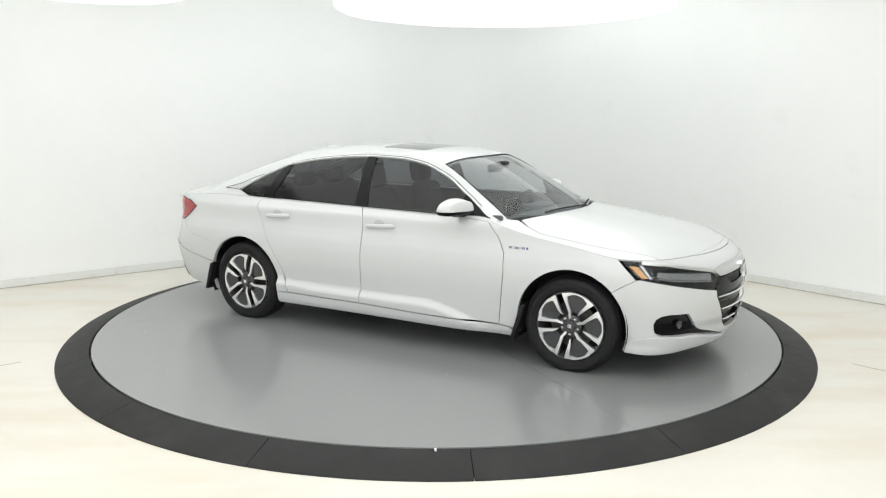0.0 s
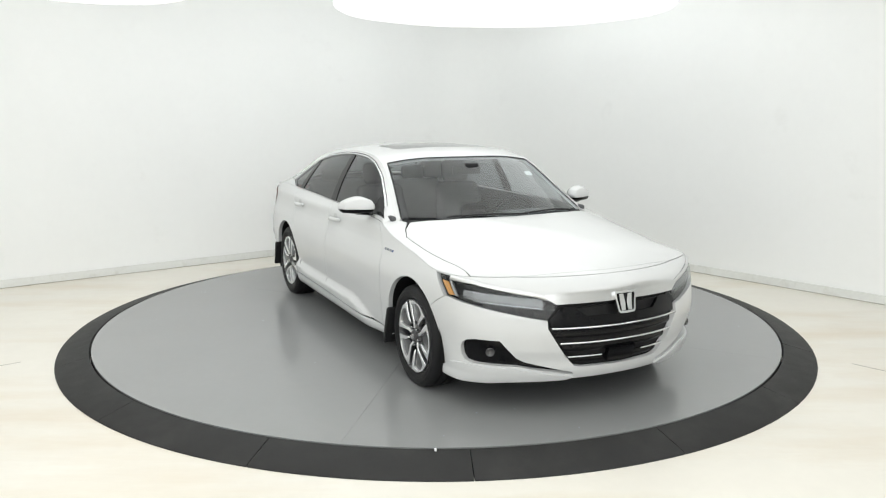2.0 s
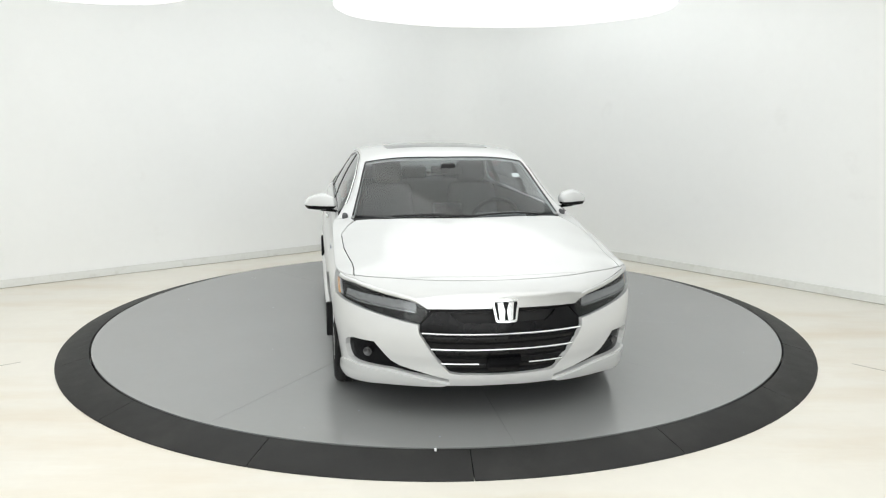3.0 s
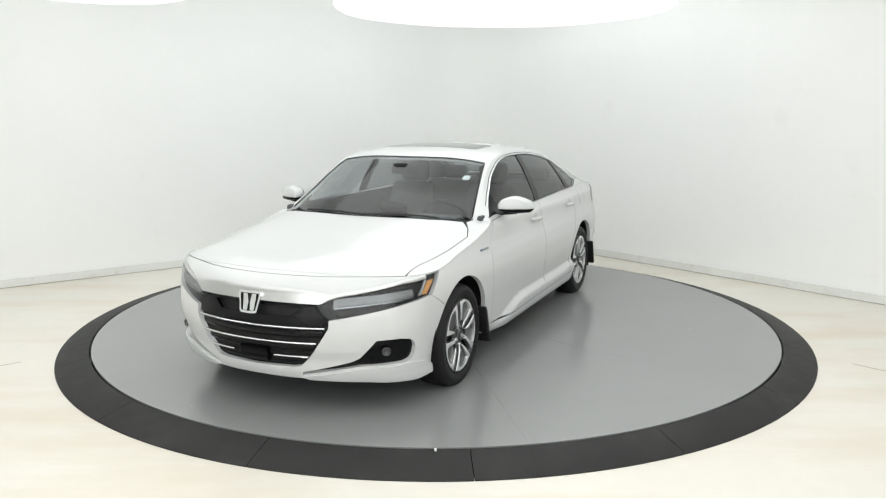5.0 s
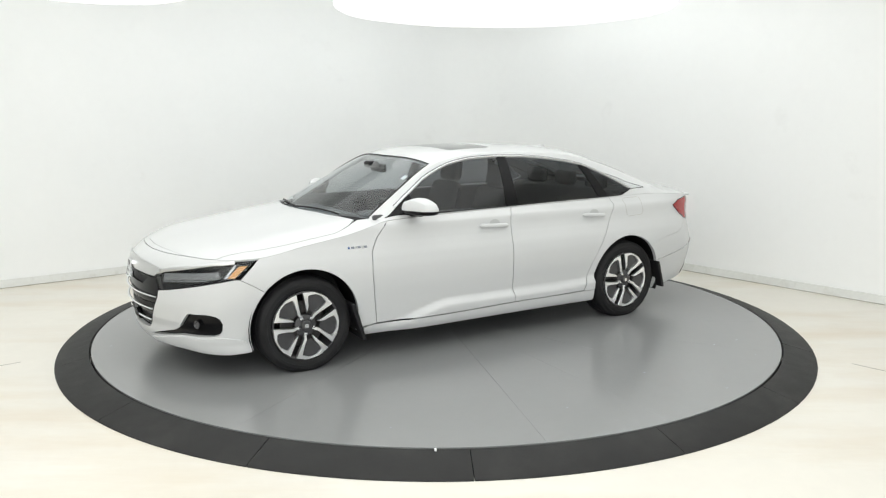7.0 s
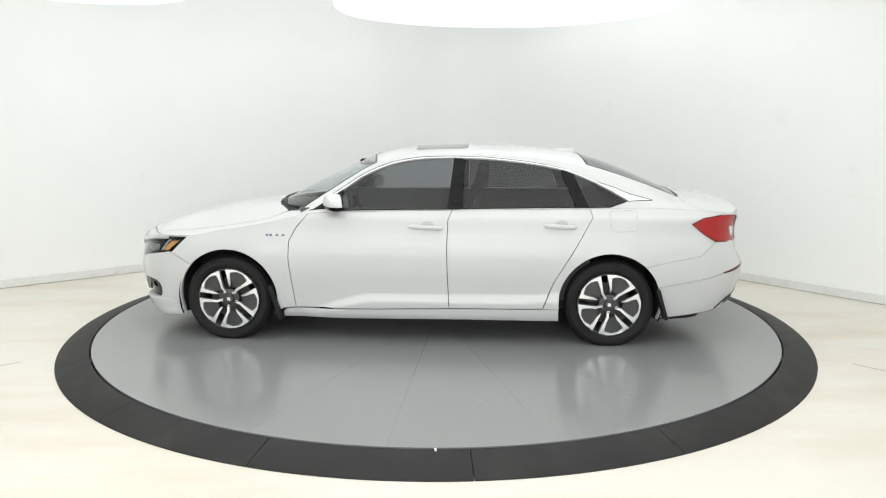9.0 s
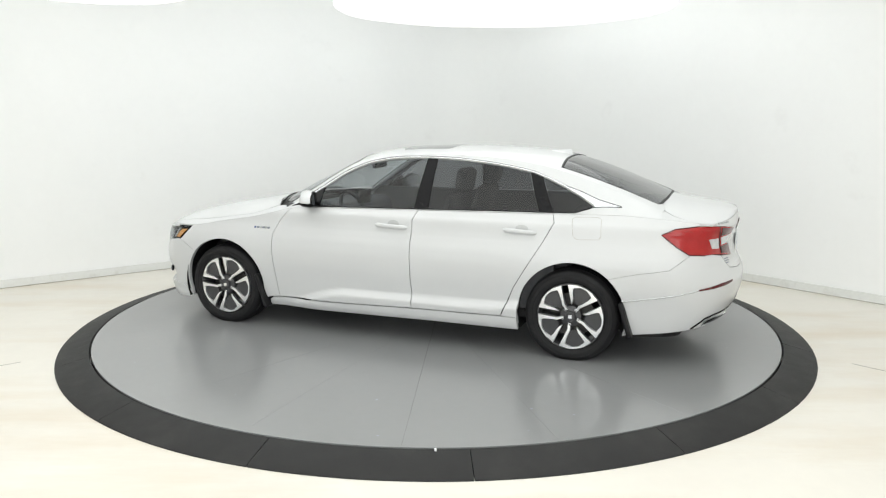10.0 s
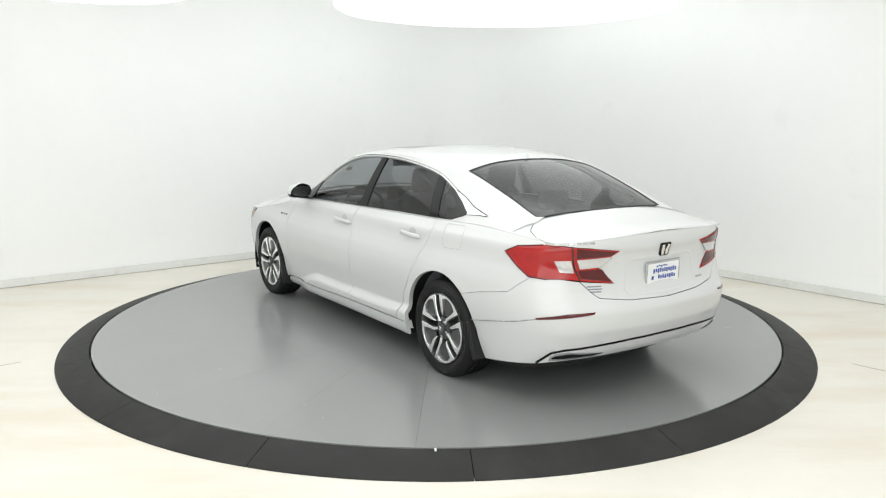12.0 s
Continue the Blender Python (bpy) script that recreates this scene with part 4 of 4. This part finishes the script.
def build_ends(car):
    # bonnet, nose and chrome wing
    hood_half = [(1.185, 0.0), (1.165, 0.25), (1.10, 0.5), (0.985, 0.72), (1.06, 0.785), (1.17, 0.828), (1.45, 0.824), (1.766, 0.789), (1.90, 0.786), (1.958, 0.7875), (2.0, 0.731), (2.03, 0.673), (2.06, 0.610), (2.10, 0.518), (2.134, 0.402), (2.167, 0.22), (2.178, 0.0)]
    panel("bonnet", hood_skin, mirror_y(hood_half), PAINT, car, gap=0.0009, label="white bonnet")
    rim = [(float(a), float(b)) for a, b in zip(*(around(np.linspace(0, at_x(2.066, 0.8005), 24), np.full(24, 0.8005))[:, :2].T))]
    nose = [(2.178, 0.0), (2.167, 0.22), (2.134, 0.402), (2.10, 0.518), (2.066, 0.598)] + rim[::-1]
    panel("nose_top", hood_skin, mirror_y(nose), PAINT, car, gap=0.0012)
    half = F((0, 0.7995), (0.3, 0.7995), (0.6, 0.7995)) + X((2.02, 0.7995), (1.9, 0.80), (1.72, 0.80)) + LAMP_TOP + F((0.40, 0.690), (0.25, 0.718), (0, 0.725))
    panel("nose_front", around, mirrored(half), PAINT, car, gap=0.0012)
    wing = F((0, 0.745), (0.25, 0.740), (0.36, 0.730), (0.47, 0.712), (0.462, 0.694), (0.412, 0.660), (0.2, 0.664), (0, 0.665))
    panel("grille_wing", around, mirrored(wing), WING, car, gap=0.0015, lift=0.012, rim=0.03, label="chrome wing over the grille")
    # grille
    panel("grille", around, mirrored(GRILLE), BLACK, car, lift=-0.035, rim=0.0, label="black grille backing")
    up = F((0, 0.655), (0.385, 0.646), (0.450, 0.577), (0.452, 0.538), (0.2, 0.536), (0, 0.536))
    panel("grille_panel", around, mirrored(up), GLOSS_BLACK, car, lift=-0.012, rim=0.02, holes=[mirrored(F((0, 0.648), (0.30, 0.640), (0.24, 0.592), (0, 0.588)))], label="gloss black upper grille frame")
    for z, y in ((0.530, 0.444), (0.444, 0.395)):
        pts = [(front_y(y * k, z), z) for k in np.linspace(-1, 1, 31)]
        line_on(around, pts, 0.0065, 0.008, CHROME, car, "grille_bar", 0.002, label="thin chrome grille bar", step=0.2)
    for sg in (-1, 1):
        pts = [(front_y(sg * k, 0.360), 0.360) for k in np.linspace(0.14, 0.340, 12)]
        line_on(around, pts, 0.005, 0.008, CHROME, car, "grille_bar", 0.0, label="short chrome grille bar", step=0.2)
    for z in (0.488, 0.402, 0.325):
        y = float(np.interp(z, [0.295, 0.36, 0.445, 0.53], [0.29, 0.35, 0.405, 0.455]))
        pts = [(front_y(y * k, z), z) for k in np.linspace(-1, 1, 25)]
        line_on(around, pts, 0.022, 0.006, GLOSS_BLACK, car, "grille_slat", -0.028, label="black grille slat", step=0.2)
    panel("radar_cover", around, mirrored(F((0, 0.392), (0.095, 0.392), (0.09, 0.312), (0, 0.312))), GLOSS_BLACK, car, lift=0.0, rim=0.03, label="black radar cover")
    # front emblem: a plain chrome frame round a dark field and a chrome block
    emblem = new("front_emblem")
    emblem.parent = car
    ring = [(0.070, 0.710), (0.073, 0.690), (0.058, 0.600), (0.045, 0.592), (0, 0.590)]
    outer = mirrored(F((0, 0.712), (0.060, 0.712), *ring))
    inner = shrink(outer, 0.011)
    panel("emblem_frame", around, outer, CHROME, emblem, holes=[inner], lift=0.030, rim=0.02, step=0.015, label="chrome emblem frame")
    panel("emblem_field", around, inner, GLOSS_BLACK, emblem, lift=0.016, rim=0.004, step=0.02)
    for sg in (-1, 1):
        blk = F((sg * 0.044, 0.698), (sg * 0.016, 0.698), (sg * 0.005, 0.650), (sg * 0.010, 0.604), (sg * 0.036, 0.604))
        panel("emblem_shape", around, blk, CHROME, emblem, lift=0.028, rim=0.012, step=0.012, label="plain chrome emblem shape")
    # front bumper
    half = F((0, 0.289)) + GRILLE[::-1][1:-3] + LAMP_LOW[2:] + X(*SEAM_FRONT, *arc(AX, AR, 43, -20, 14), (1.775, 0.196), (1.9, 0.188), (2.04, 0.194)) + F((0.62, 0.203), (0.35, 0.220), (0, 0.224))
    bumper = panel("front_bumper", around, mirrored(half), PAINT, car, gap=0.0006, rim=0.03, step=0.025, holes=[FOG, [(-s, z) for s, z in FOG]], label="white front bumper with a lower lip")
    blade = F((0.29, 0.236), (0.60, 0.288), (0.74, 0.294)) + X((1.955, 0.306), (1.86, 0.292), (1.785, 0.255), (1.775, 0.200), (1.9, 0.192), (2.04, 0.198)) + F((0.62, 0.208), (0.33, 0.222))
    for side in (1, -1):
        panel("lip_blade", around, blade, PAINT, bumper, lift=0.011, rim=0.02, step=0.02, side=side, label="white lower lip blade")
    lip = F((0, 0.219), (0.35, 0.215), (0.62, 0.198)) + X((2.04, 0.178), (1.9, 0.162), (1.9, 0.145), (2.04, 0.155)) + F((0.62, 0.175), (0.35, 0.188), (0, 0.19))
    panel("front_spoiler", around, mirrored(lip), BLACK, car, lift=-0.03, rim=0.03, label="black lower air dam")
    # boot lid, deck and rear bumper
    deck = [(-1.974, 0.0), (-1.968, 0.3), (-1.950, 0.57), (-1.985, 0.62), (-2.05, 0.70), (-2.15, 0.745), (-2.28, 0.735)]
    back = [(float(x), float(y)) for x, y in _top[::-8, :2] if x < -2.29 and y < 0.735 and y > 0.004]
    edge = sorted(back, key=lambda p: -p[1]) + [(float(_top[-1, 0]), 0.0)]
    panel("boot_top", deck_skin, mirror_y(deck + edge), PAINT, car, gap=0.0012, step=0.025, label="white boot lid top")
    for side in (1, -1):
        ex = [(x, float(edge_y(x)) - 0.0005) for x in np.linspace(-1.975, -2.335, 16)]
        panel("quarter_top", deck_skin, ex + [(-2.30, 0.740), (-2.15, 0.7475), (-2.047, 0.7025), (-1.982, 0.6225), (-1.975, 0.60)], PAINT, car, gap=0.0008, side=side)
    top = [(rear_y(y, 1.0), float(TOP_Z(around(np.array([rear_y(y, 1.0)]), np.array([1.0]))[0][0]))) for y in np.linspace(0.715, 0, 12)]
    lid = B((0, 0.634), (0.30, 0.645), (0.50, 0.672), (0.535, 0.70), (0.60, 0.768)) + [TAIL_IN[4], TAIL_IN[3], TAIL_IN[2], TAIL_IN[1], TAIL_IN[0], TAIL_UP[5], TAIL_UP[4]] + [TAIL_UP[3]] + top
    panel("boot_lid", around, mirrored(lid, S_END), PAINT, car, gap=0.002, rim=0.02, label="white boot lid face")
    tb = mirrored(B((0, 0.872), (0.245, 0.872), (0.285, 0.85), (0.31, 0.70), (0.29, 0.672), (0, 0.660)), S_END)
    line_on(around, tb + tb[:1], 0.012, 0.0016, PAINT, car, "plate_surround", 0.0, label="raised edge round the number plate")
    low = B((0, 0.6325), (0.30, 0.6435), (0.50, 0.6705), (0.537, 0.6985), (0.6025, 0.7665)) + [TAIL_LOW[0], TAIL_LOW[1]] + X(*SEAM_REAR[::-1], *arc(-AX, AR, 133, 200, 16), (-1.795, 0.225), (-2.0, 0.250), (-2.2, 0.278)) + B((0.72, 0.292), (0.55, 0.305), (0.3, 0.315), (0, 0.32))
    panel("rear_bumper", around, mirrored(low, S_END), PAINT, car, gap=0.0006, rim=0.03, step=0.025, label="white rear bumper")
    for side in (1, -1):
        line_on(around, X((-1.755, 0.462), (-1.95, 0.497), (-2.13, 0.53), (-2.24, 0.56)), 0.004, 0.004, SATIN, car, "bumper_trim", 0.002, side, "thin grey bumper line")
        panel("reflector", around, X((-2.24, 0.566), (-2.24, 0.555)) + B((0.70, 0.575), (0.56, 0.590), (0.55, 0.602), (0.70, 0.597)), DARK_RED, car, lift=0.003, rim=0.006, step=0.02, side=side, label="dark red reflector strip")
        tip = B((0.735, 0.335), (0.72, 0.352), (0.66, 0.366), (0.56, 0.358), (0.44, 0.345), (0.50, 0.322), (0.68, 0.308), (0.73, 0.306))
        panel("exhaust_trim", around, tip, CHROME, car, lift=0.006, rim=0.03, step=0.02, side=side, label="chrome exhaust finisher")
        panel("exhaust_slot", around, shrink(tip, 0.014), GLOSS_BLACK, car, lift=0.0085, rim=0.004, step=0.02, side=side)
    pts = X((-2.2, 0.284),) + B((0.735, 0.358), (0.68, 0.376), (0.5, 0.394), (0.285, 0.405), (0, 0.410))
    line_on(around, mirrored(pts, S_END)[:2 * len(pts) - 1], 0.008, 0.004, GLOSS_BLACK, car, "diffuser_trim", 0.001, label="black lower bumper line")
    # rear emblem and plate
    remblem = new("rear_emblem")
    remblem.parent = car
    outer = mirrored(B((0, 0.952), (0.040, 0.952), (0.047, 0.945), (0.040, 0.880), (0.032, 0.873), (0, 0.873)), S_END)
    panel("emblem_frame", around, outer, GLOSS_BLACK, remblem, lift=0.006, rim=0.006, step=0.015, label="dark emblem field")
    for sg in (-1, 1):
        blk = B((sg * 0.034, 0.943), (sg * 0.014, 0.943), (sg * 0.004, 0.912), (sg * 0.008, 0.880), (sg * 0.027, 0.880))
        panel("emblem_shape", around, blk, CHROME, remblem, lift=0.010, rim=0.004, step=0.012, label="plain chrome emblem shape")
    for a, b in ((0.70, 0.675), (0.668, 0.64), (0.633, 0.60), (0.592, 0.565), (0.558, 0.525)):
        panel("nameplate_bar", around, B((a, 0.992), (b, 0.990), (b, 0.980), (a, 0.982)), SATIN, car, lift=0.003, rim=0.003, step=0.03, label="plain chrome nameplate bar")
    for a, b in ((-0.325, -0.345), (-0.35, -0.37), (-0.375, -0.395)):
        panel("nameplate_bar", around, B((a, 0.708), (b, 0.709), (b, 0.699), (a, 0.698)), SATIN, car, lift=0.003, rim=0.003, step=0.03)
    for z, a, b in ((0.742, 0.565, 0.475), (0.727, 0.56, 0.47), (0.712, 0.55, 0.48)):
        panel("dealer_sticker_bar", around, B((a, z), (b, z - 0.003), (b, z - 0.010), (a, z - 0.007)), GREY_INK, car, lift=0.0015, rim=0.0, step=0.03, label="small dark sticker line")
    plate = new("number_plate")
    plate.parent = car
    plate.matrix_local = pose(-2.447, 0.0, 0.768, 0, -2, 0)
    bm = bmesh.new()
    rbox(bm, 0, 0, 0, 0.012, 0.305, 0.155, 0.005, 2)
    part("plate_frame", bm, SATIN, plate, "grey plate frame", smooth=30)
    bm = bmesh.new()
    rbox(bm, -0.006, 0, 0, 0.004, 0.276, 0.126, 0.0015, 1)
    part("plate_face", bm, WHITE_PLASTIC, plate, "white plate with unreadable blue bars")
    for y, z, w, h, m in ((0.02, 0.045, 0.10, 0.010, BLUE_INK), (-0.01, 0.018, 0.21, 0.026, BLUE_INK), (-0.03, -0.022, 0.16, 0.024, BLUE_INK), (0.095, -0.022, 0.026, 0.028, BLUE_INK), (-0.01, -0.052, 0.15, 0.007, GREY_INK)):
        n = max(1, int(w / 0.019))
        for i in range(n):
            bm = bmesh.new()
            rbox(bm, -0.0085, y + w * ((i + 0.5) / n - 0.5), z + 0.003 * (i % 2), 0.0015, w / n * 0.66, h * (1.0 if i % 3 else 0.78), 0)
            part("plate_bar", bm, m, plate)


def mirror_y(half):
    return half + [(x, -y) for x, y in half[::-1] if abs(y) > 1e-4]


def build_top(car):
    """Roof with its pillars, front and rear glass, sunroof, fin."""
    ws = [(1.17, 0.0), (1.145, 0.25), (1.06, 0.5), (0.875, 0.738), (0.6, 0.668), (0.325, 0.606), (0.355, 0.4), (0.385, 0.2), (0.395, 0.0)]
    rg = [(-1.235, 0.0), (-1.24, 0.3), (-1.26, 0.558), (-1.6, 0.560), (-1.935, 0.556), (-1.952, 0.5), (-1.968, 0.25), (-1.972, 0.0)]
    sun = [(0.050, 0.0), (0.045, 0.37), (0.02, 0.412), (-0.05, 0.420), (-0.29, 0.420), (-0.34, 0.408), (-0.36, 0.38), (-0.36, 0.0)]
    rail = [(x, float(RAIL_Y(x)) - 0.0005) for x in np.linspace(0.90, -1.98, 70)]
    # one outline: up the left pillar, along the rail, round the rear glass and back on the other side
    left = ws[::-1][:6] + rail + [(-1.985, 0.60)] + rg[::-1][2:]
    panel("roof", roof_skin, mirror_y([(ws[-1][0], 0.0)] + left[1:]), PAINT, car, holes=[mirror_y(sun)], rim=0.025, step=0.03, label="white roof with its pillars")
    w = panel("windscreen", roof_skin, mirror_y(ws), WINDSCREEN, car, gap=0.002, lift=-0.003, rim=0.0, step=0.05, label="lightly tinted windscreen")
    w.visible_shadow = False
    line_on(roof_skin, ws[3:] + [(x, -y) for x, y in ws[3:-1][::-1]], 0.0065, 0.003, BLACK, car, "windscreen_seal", 0.0, label="black windscreen seal")
    r = panel("rear_window", roof_skin, mirror_y(rg), REARGLASS, car, gap=0.002, lift=-0.003, rim=0.0, step=0.05, label="dark tinted rear window")
    r.visible_shadow = False
    line_on(roof_skin, mirror_y(rg) + rg[:1], 0.010, 0.002, BLACK, car, "rear_window_seal", -0.001, label="black rear window seal")
    s = panel("sunroof", roof_skin, mirror_y(sun), SUNGLASS, car, gap=0.004, lift=-0.001, rim=0.012, step=0.05, label="dark glass sunroof")
    cowl = [(1.21, 0.0), (1.19, 0.25), (1.125, 0.5), (1.0, 0.74), (0.93, 0.775), (0.86, 0.765), (0.89, 0.735), (1.065, 0.49), (1.15, 0.24), (1.17, 0.0)]
    panel("cowl_cover", lambda x, y: roof_skin(x, y) * np.array([1, 1, 1]) - np.array([0, 0, 0.012]), mirror_y(cowl), BLACK, car, rim=0.01, step=0.04, label="black plastic cowl")
    for a, b in ((-0.48, 0.10), (0.02, 0.56)):
        ys = [a + (b - a) * i / 10 for i in range(11)]
        pts = [(1.158 - 0.42 * y * y - 0.012 * math.sin(math.pi * i / 10), y) for i, y in enumerate(ys)]
        line_on(roof_skin, pts, 0.007, 0.006, BLACK, car, "wiper", 0.008, label="black wiper blade", step=1.0)
    # antenna fin
    bm = bmesh.new()
    z0 = float(ROOF_C(-1.1)) + 0.0
    prof = [(-1.04, 0.0, 0.003), (-1.10, 0.010, 0.022), (-1.15, 0.022, 0.026), (-1.19, 0.034, 0.016), (-1.215, 0.036, 0.008), (-1.22, 0.014, 0.02), (-1.225, 0.0, 0.02)]
    rows = []
    for x, h, w in prof:
        zr = float(ROOF_C(x)) - 0.004
        rows.append([bm.verts.new((x, w, zr)), bm.verts.new((x, w * 0.4, zr + h * 0.75)), bm.verts.new((x, 0, zr + h + 0.003)), bm.verts.new((x, -w * 0.4, zr + h * 0.75)), bm.verts.new((x, -w, zr))])
    for a, b in zip(rows, rows[1:]):
        for j in range(4):
            bm.faces.new((a[j], a[j + 1], b[j + 1], b[j]))
    part("antenna_fin", bm, PAINT, car, "white shark-fin antenna", smooth=50)


SUNGLASS = mat("sunroof_glass", (0.03, 0.032, 0.034), 0.06, 0.0, 0.3, vary=0.1, scale=5)


def build_inside(car):
    """Dark inner body, floor, dash, seats."""
    bm = bmesh.new()
    ss = np.linspace(0, 2 * S_END, 180, endpoint=False)
    rows = []
    for z in (0.20, 0.35, 0.5, 0.65, 0.78):
        p = around(ss, np.full_like(ss, z))
        k = 0.955
        row = []
        for x, y, zz in p:
            wheel = min(abs(x - AX), abs(x + AX))
            yy = y * k
            if wheel < 0.42 and abs(y) > 0.62:
                yy = math.copysign(0.62, y)
            row.append(bm.verts.new((x * k, yy, zz)))
        rows.append(row)
    n = len(ss)
    for a, b in zip(rows, rows[1:]):
        for j in range(n):
            bm.faces.new((a[j], a[(j + 1) % n], b[(j + 1) % n], b[j]))
    bm.faces.new(rows[0][::-1])
    part("underbody", bm, DARK, car, "dark underbody shell")
    bm = bmesh.new()
    rbox(bm, 1.55, 0, 0.735, 1.05, 1.2, 0.05, 0.01, 1)
    rbox(bm, -1.95, 0, 0.80, 0.70, 1.25, 0.04, 0.01, 1)
    rbox(bm, -0.3, 0, 0.30, 2.8, 1.66, 0.06, 0.01, 1)
    rbox(bm, 1.02, 0, 0.55, 0.05, 1.66, 0.5, 0.01, 1)
    part("bulkhead", bm, DARK, car, "dark cabin floor and bulkheads")
    for side in (1, -1):
        bm = bmesh.new()
        rbox(bm, -0.2, 0.79 * side, 0.67, 2.15, 0.04, 0.68, 0.015, 2)
        part("door_lining", bm, INTERIOR, car, "dark door lining", smooth=40)
    bm = bmesh.new()
    rbox(bm, 0.86, 0, 0.86, 0.46, 1.50, 0.16, 0.06, 3, taper=(0.85, 0.95))
    rbox(bm, 0.66, 0.38, 0.935, 0.16, 0.36, 0.07, 0.025, 3)
    part("dashboard", bm, DASH, car, "dark grey dashboard", smooth=40)
    bm = bmesh.new()
    rbox(bm, 0.60, -0.02, 0.985, 0.02, 0.22, 0.12, 0.008, 2)
    part("dash_screen", bm, GLOSS_BLACK, car, "black upright touch screen", smooth=40)
    wheel = new("steering_wheel")
    wheel.parent = car
    wheel.matrix_local = pose(0.50, 0.37, 0.90, 0, -65, 0)
    pts = [(0.18 * math.cos(a), 0.18 * math.sin(a), 0) for a in [2 * math.pi * i / 32 for i in range(33)]]
    sweep("wheel_rim", pts, 0.015, 0.015, BLACK, wheel)
    bm = bmesh.new()
    rbox(bm, 0, 0, -0.01, 0.13, 0.14, 0.05, 0.02, 3)
    rbox(bm, 0, 0.11, -0.01, 0.05, 0.13, 0.02, 0.008, 2)
    rbox(bm, 0, -0.11, -0.01, 0.05, 0.13, 0.02, 0.008, 2)
    part("wheel_hub", bm, BLACK, wheel, smooth=40)
    for x, y, w in ((-0.05, 0.37, 0.50), (-0.05, -0.37, 0.50)):
        seat = new("front_seat")
        seat.parent = car
        seat.location = (x, y, 0.33)
        bm = bmesh.new()
        rbox(bm, 0.05, 0, 0.13, 0.52, w, 0.18, 0.05, 3)
        part("cushion", bm, INTERIOR, seat, smooth=40)
        bm = bmesh.new()
        rbox(bm, -0.30, 0, 0.48, 0.15, w, 0.62, 0.06, 3, m=Matrix.Rotation(radians(-16), 4, "Y"), taper=(0.7, 0.82))
        part("backrest", bm, INTERIOR, seat, smooth=40)
        bm = bmesh.new()
        rbox(bm, -0.42, 0, 0.87, 0.10, 0.25, 0.18, 0.04, 3, m=Matrix.Rotation(radians(-10), 4, "Y"))
        part("headrest", bm, INTERIOR, seat, smooth=40)
        for sy in (-0.06, 0.06):
            sweep("headrest_post", [(-0.395, sy, 0.74), (-0.41, sy, 0.82)], 0.006, 0.006, CHROME, seat, ups=[(1, 0, 0)] * 2)
    bench = new("rear_seat")
    bench.parent = car
    bench.location = (-1.0, 0, 0.33)
    bm = bmesh.new()
    rbox(bm, 0.0, 0, 0.13, 0.50, 1.36, 0.20, 0.05, 3)
    part("cushion", bm, INTERIOR, bench, smooth=40)
    bm = bmesh.new()
    rbox(bm, -0.34, 0, 0.44, 0.15, 1.36, 0.60, 0.05, 3, m=Matrix.Rotation(radians(-22), 4, "Y"))
    part("backrest", bm, INTERIOR, bench, smooth=40)
    for y in (-0.42, 0, 0.42):
        bm = bmesh.new()
        rbox(bm, -0.48, y, 0.79, 0.09, 0.24, 0.13, 0.035, 3)
        part("headrest", bm, INTERIOR, bench, smooth=40)
    bm = bmesh.new()
    rbox(bm, -1.72, 0, 1.03, 0.46, 1.20, 0.03, 0.01, 1)
    part("parcel_shelf", bm, INTERIOR, car, "dark parcel shelf")
    # headliner
    panel("headliner", lambda x, y: roof_skin(x, y) - np.array([0, 0, 0.03]), mirror_y([(0.36, 0.0), (0.30, 0.58), (-0.3, 0.585), (-1.2, 0.56), (-1.2, 0.0)]), HEADLINER, car, rim=0.0, step=0.08, label="pale grey headliner")
    # inside mirror and its sensor box
    bm = bmesh.new()
    rbox(bm, 0.44, 0, 1.275, 0.03, 0.24, 0.065, 0.012, 2)
    rbox(bm, 0.50, 0, 1.305, 0.09, 0.11, 0.05, 0.015, 2)
    part("inside_mirror", bm, BLACK, car, "black inside mirror with a sensor box", smooth=40)
    bm = bmesh.new()
    rbox(bm, 0.49, 0.53, 1.235, 0.003, 0.055, 0.05, 0, m=Matrix.Rotation(radians(-58), 4, "Y"))
    part("windscreen_sticker", bm, WHITE_PLASTIC, car, "small white windscreen sticker")


OFF = (0.0965, -0.0169)
THETA0, OMEGA = -29.40, -17.175


def build_car():
    car = new("car")
    tagged(car, "pearl white four-door sedan with tinted windows on the turntable", "car")
    for side in (1, -1):
        build_side(car, side)
        build_lamps(car, side)
    build_ends(car)
    build_top(car)
    build_inside(car)
    for x, side, turned in ((AX, 1, -0.19), (AX, -1, 0.38), (-AX, 1, -0.20), (-AX, -1, -0.27)):
        build_wheel(x, 0.892, side, turned, car)
    return car


build_room()
build_pendant(0.62, 1.25, 2.64, 1.62, 1)
build_pendant(-2.83, 0.22, 2.64, 0.76, 2)
build_floor_marks()
build_ramp()
table = build_turntable()
sedan = build_car()


def motions():
    """The deck turns evenly and carries the car with it."""
    rows = [i * 0.5 for i in range(25)]
    walk(table, [(t, pose(0, 0, 0, 0, 0, THETA0 + OMEGA * t)) for t in rows])
    walk(sedan, [(t, pose(0, 0, 0, 0, 0, THETA0 + OMEGA * t) @ pose(OFF[0], OFF[1], 0.006)) for t in rows])


motions()
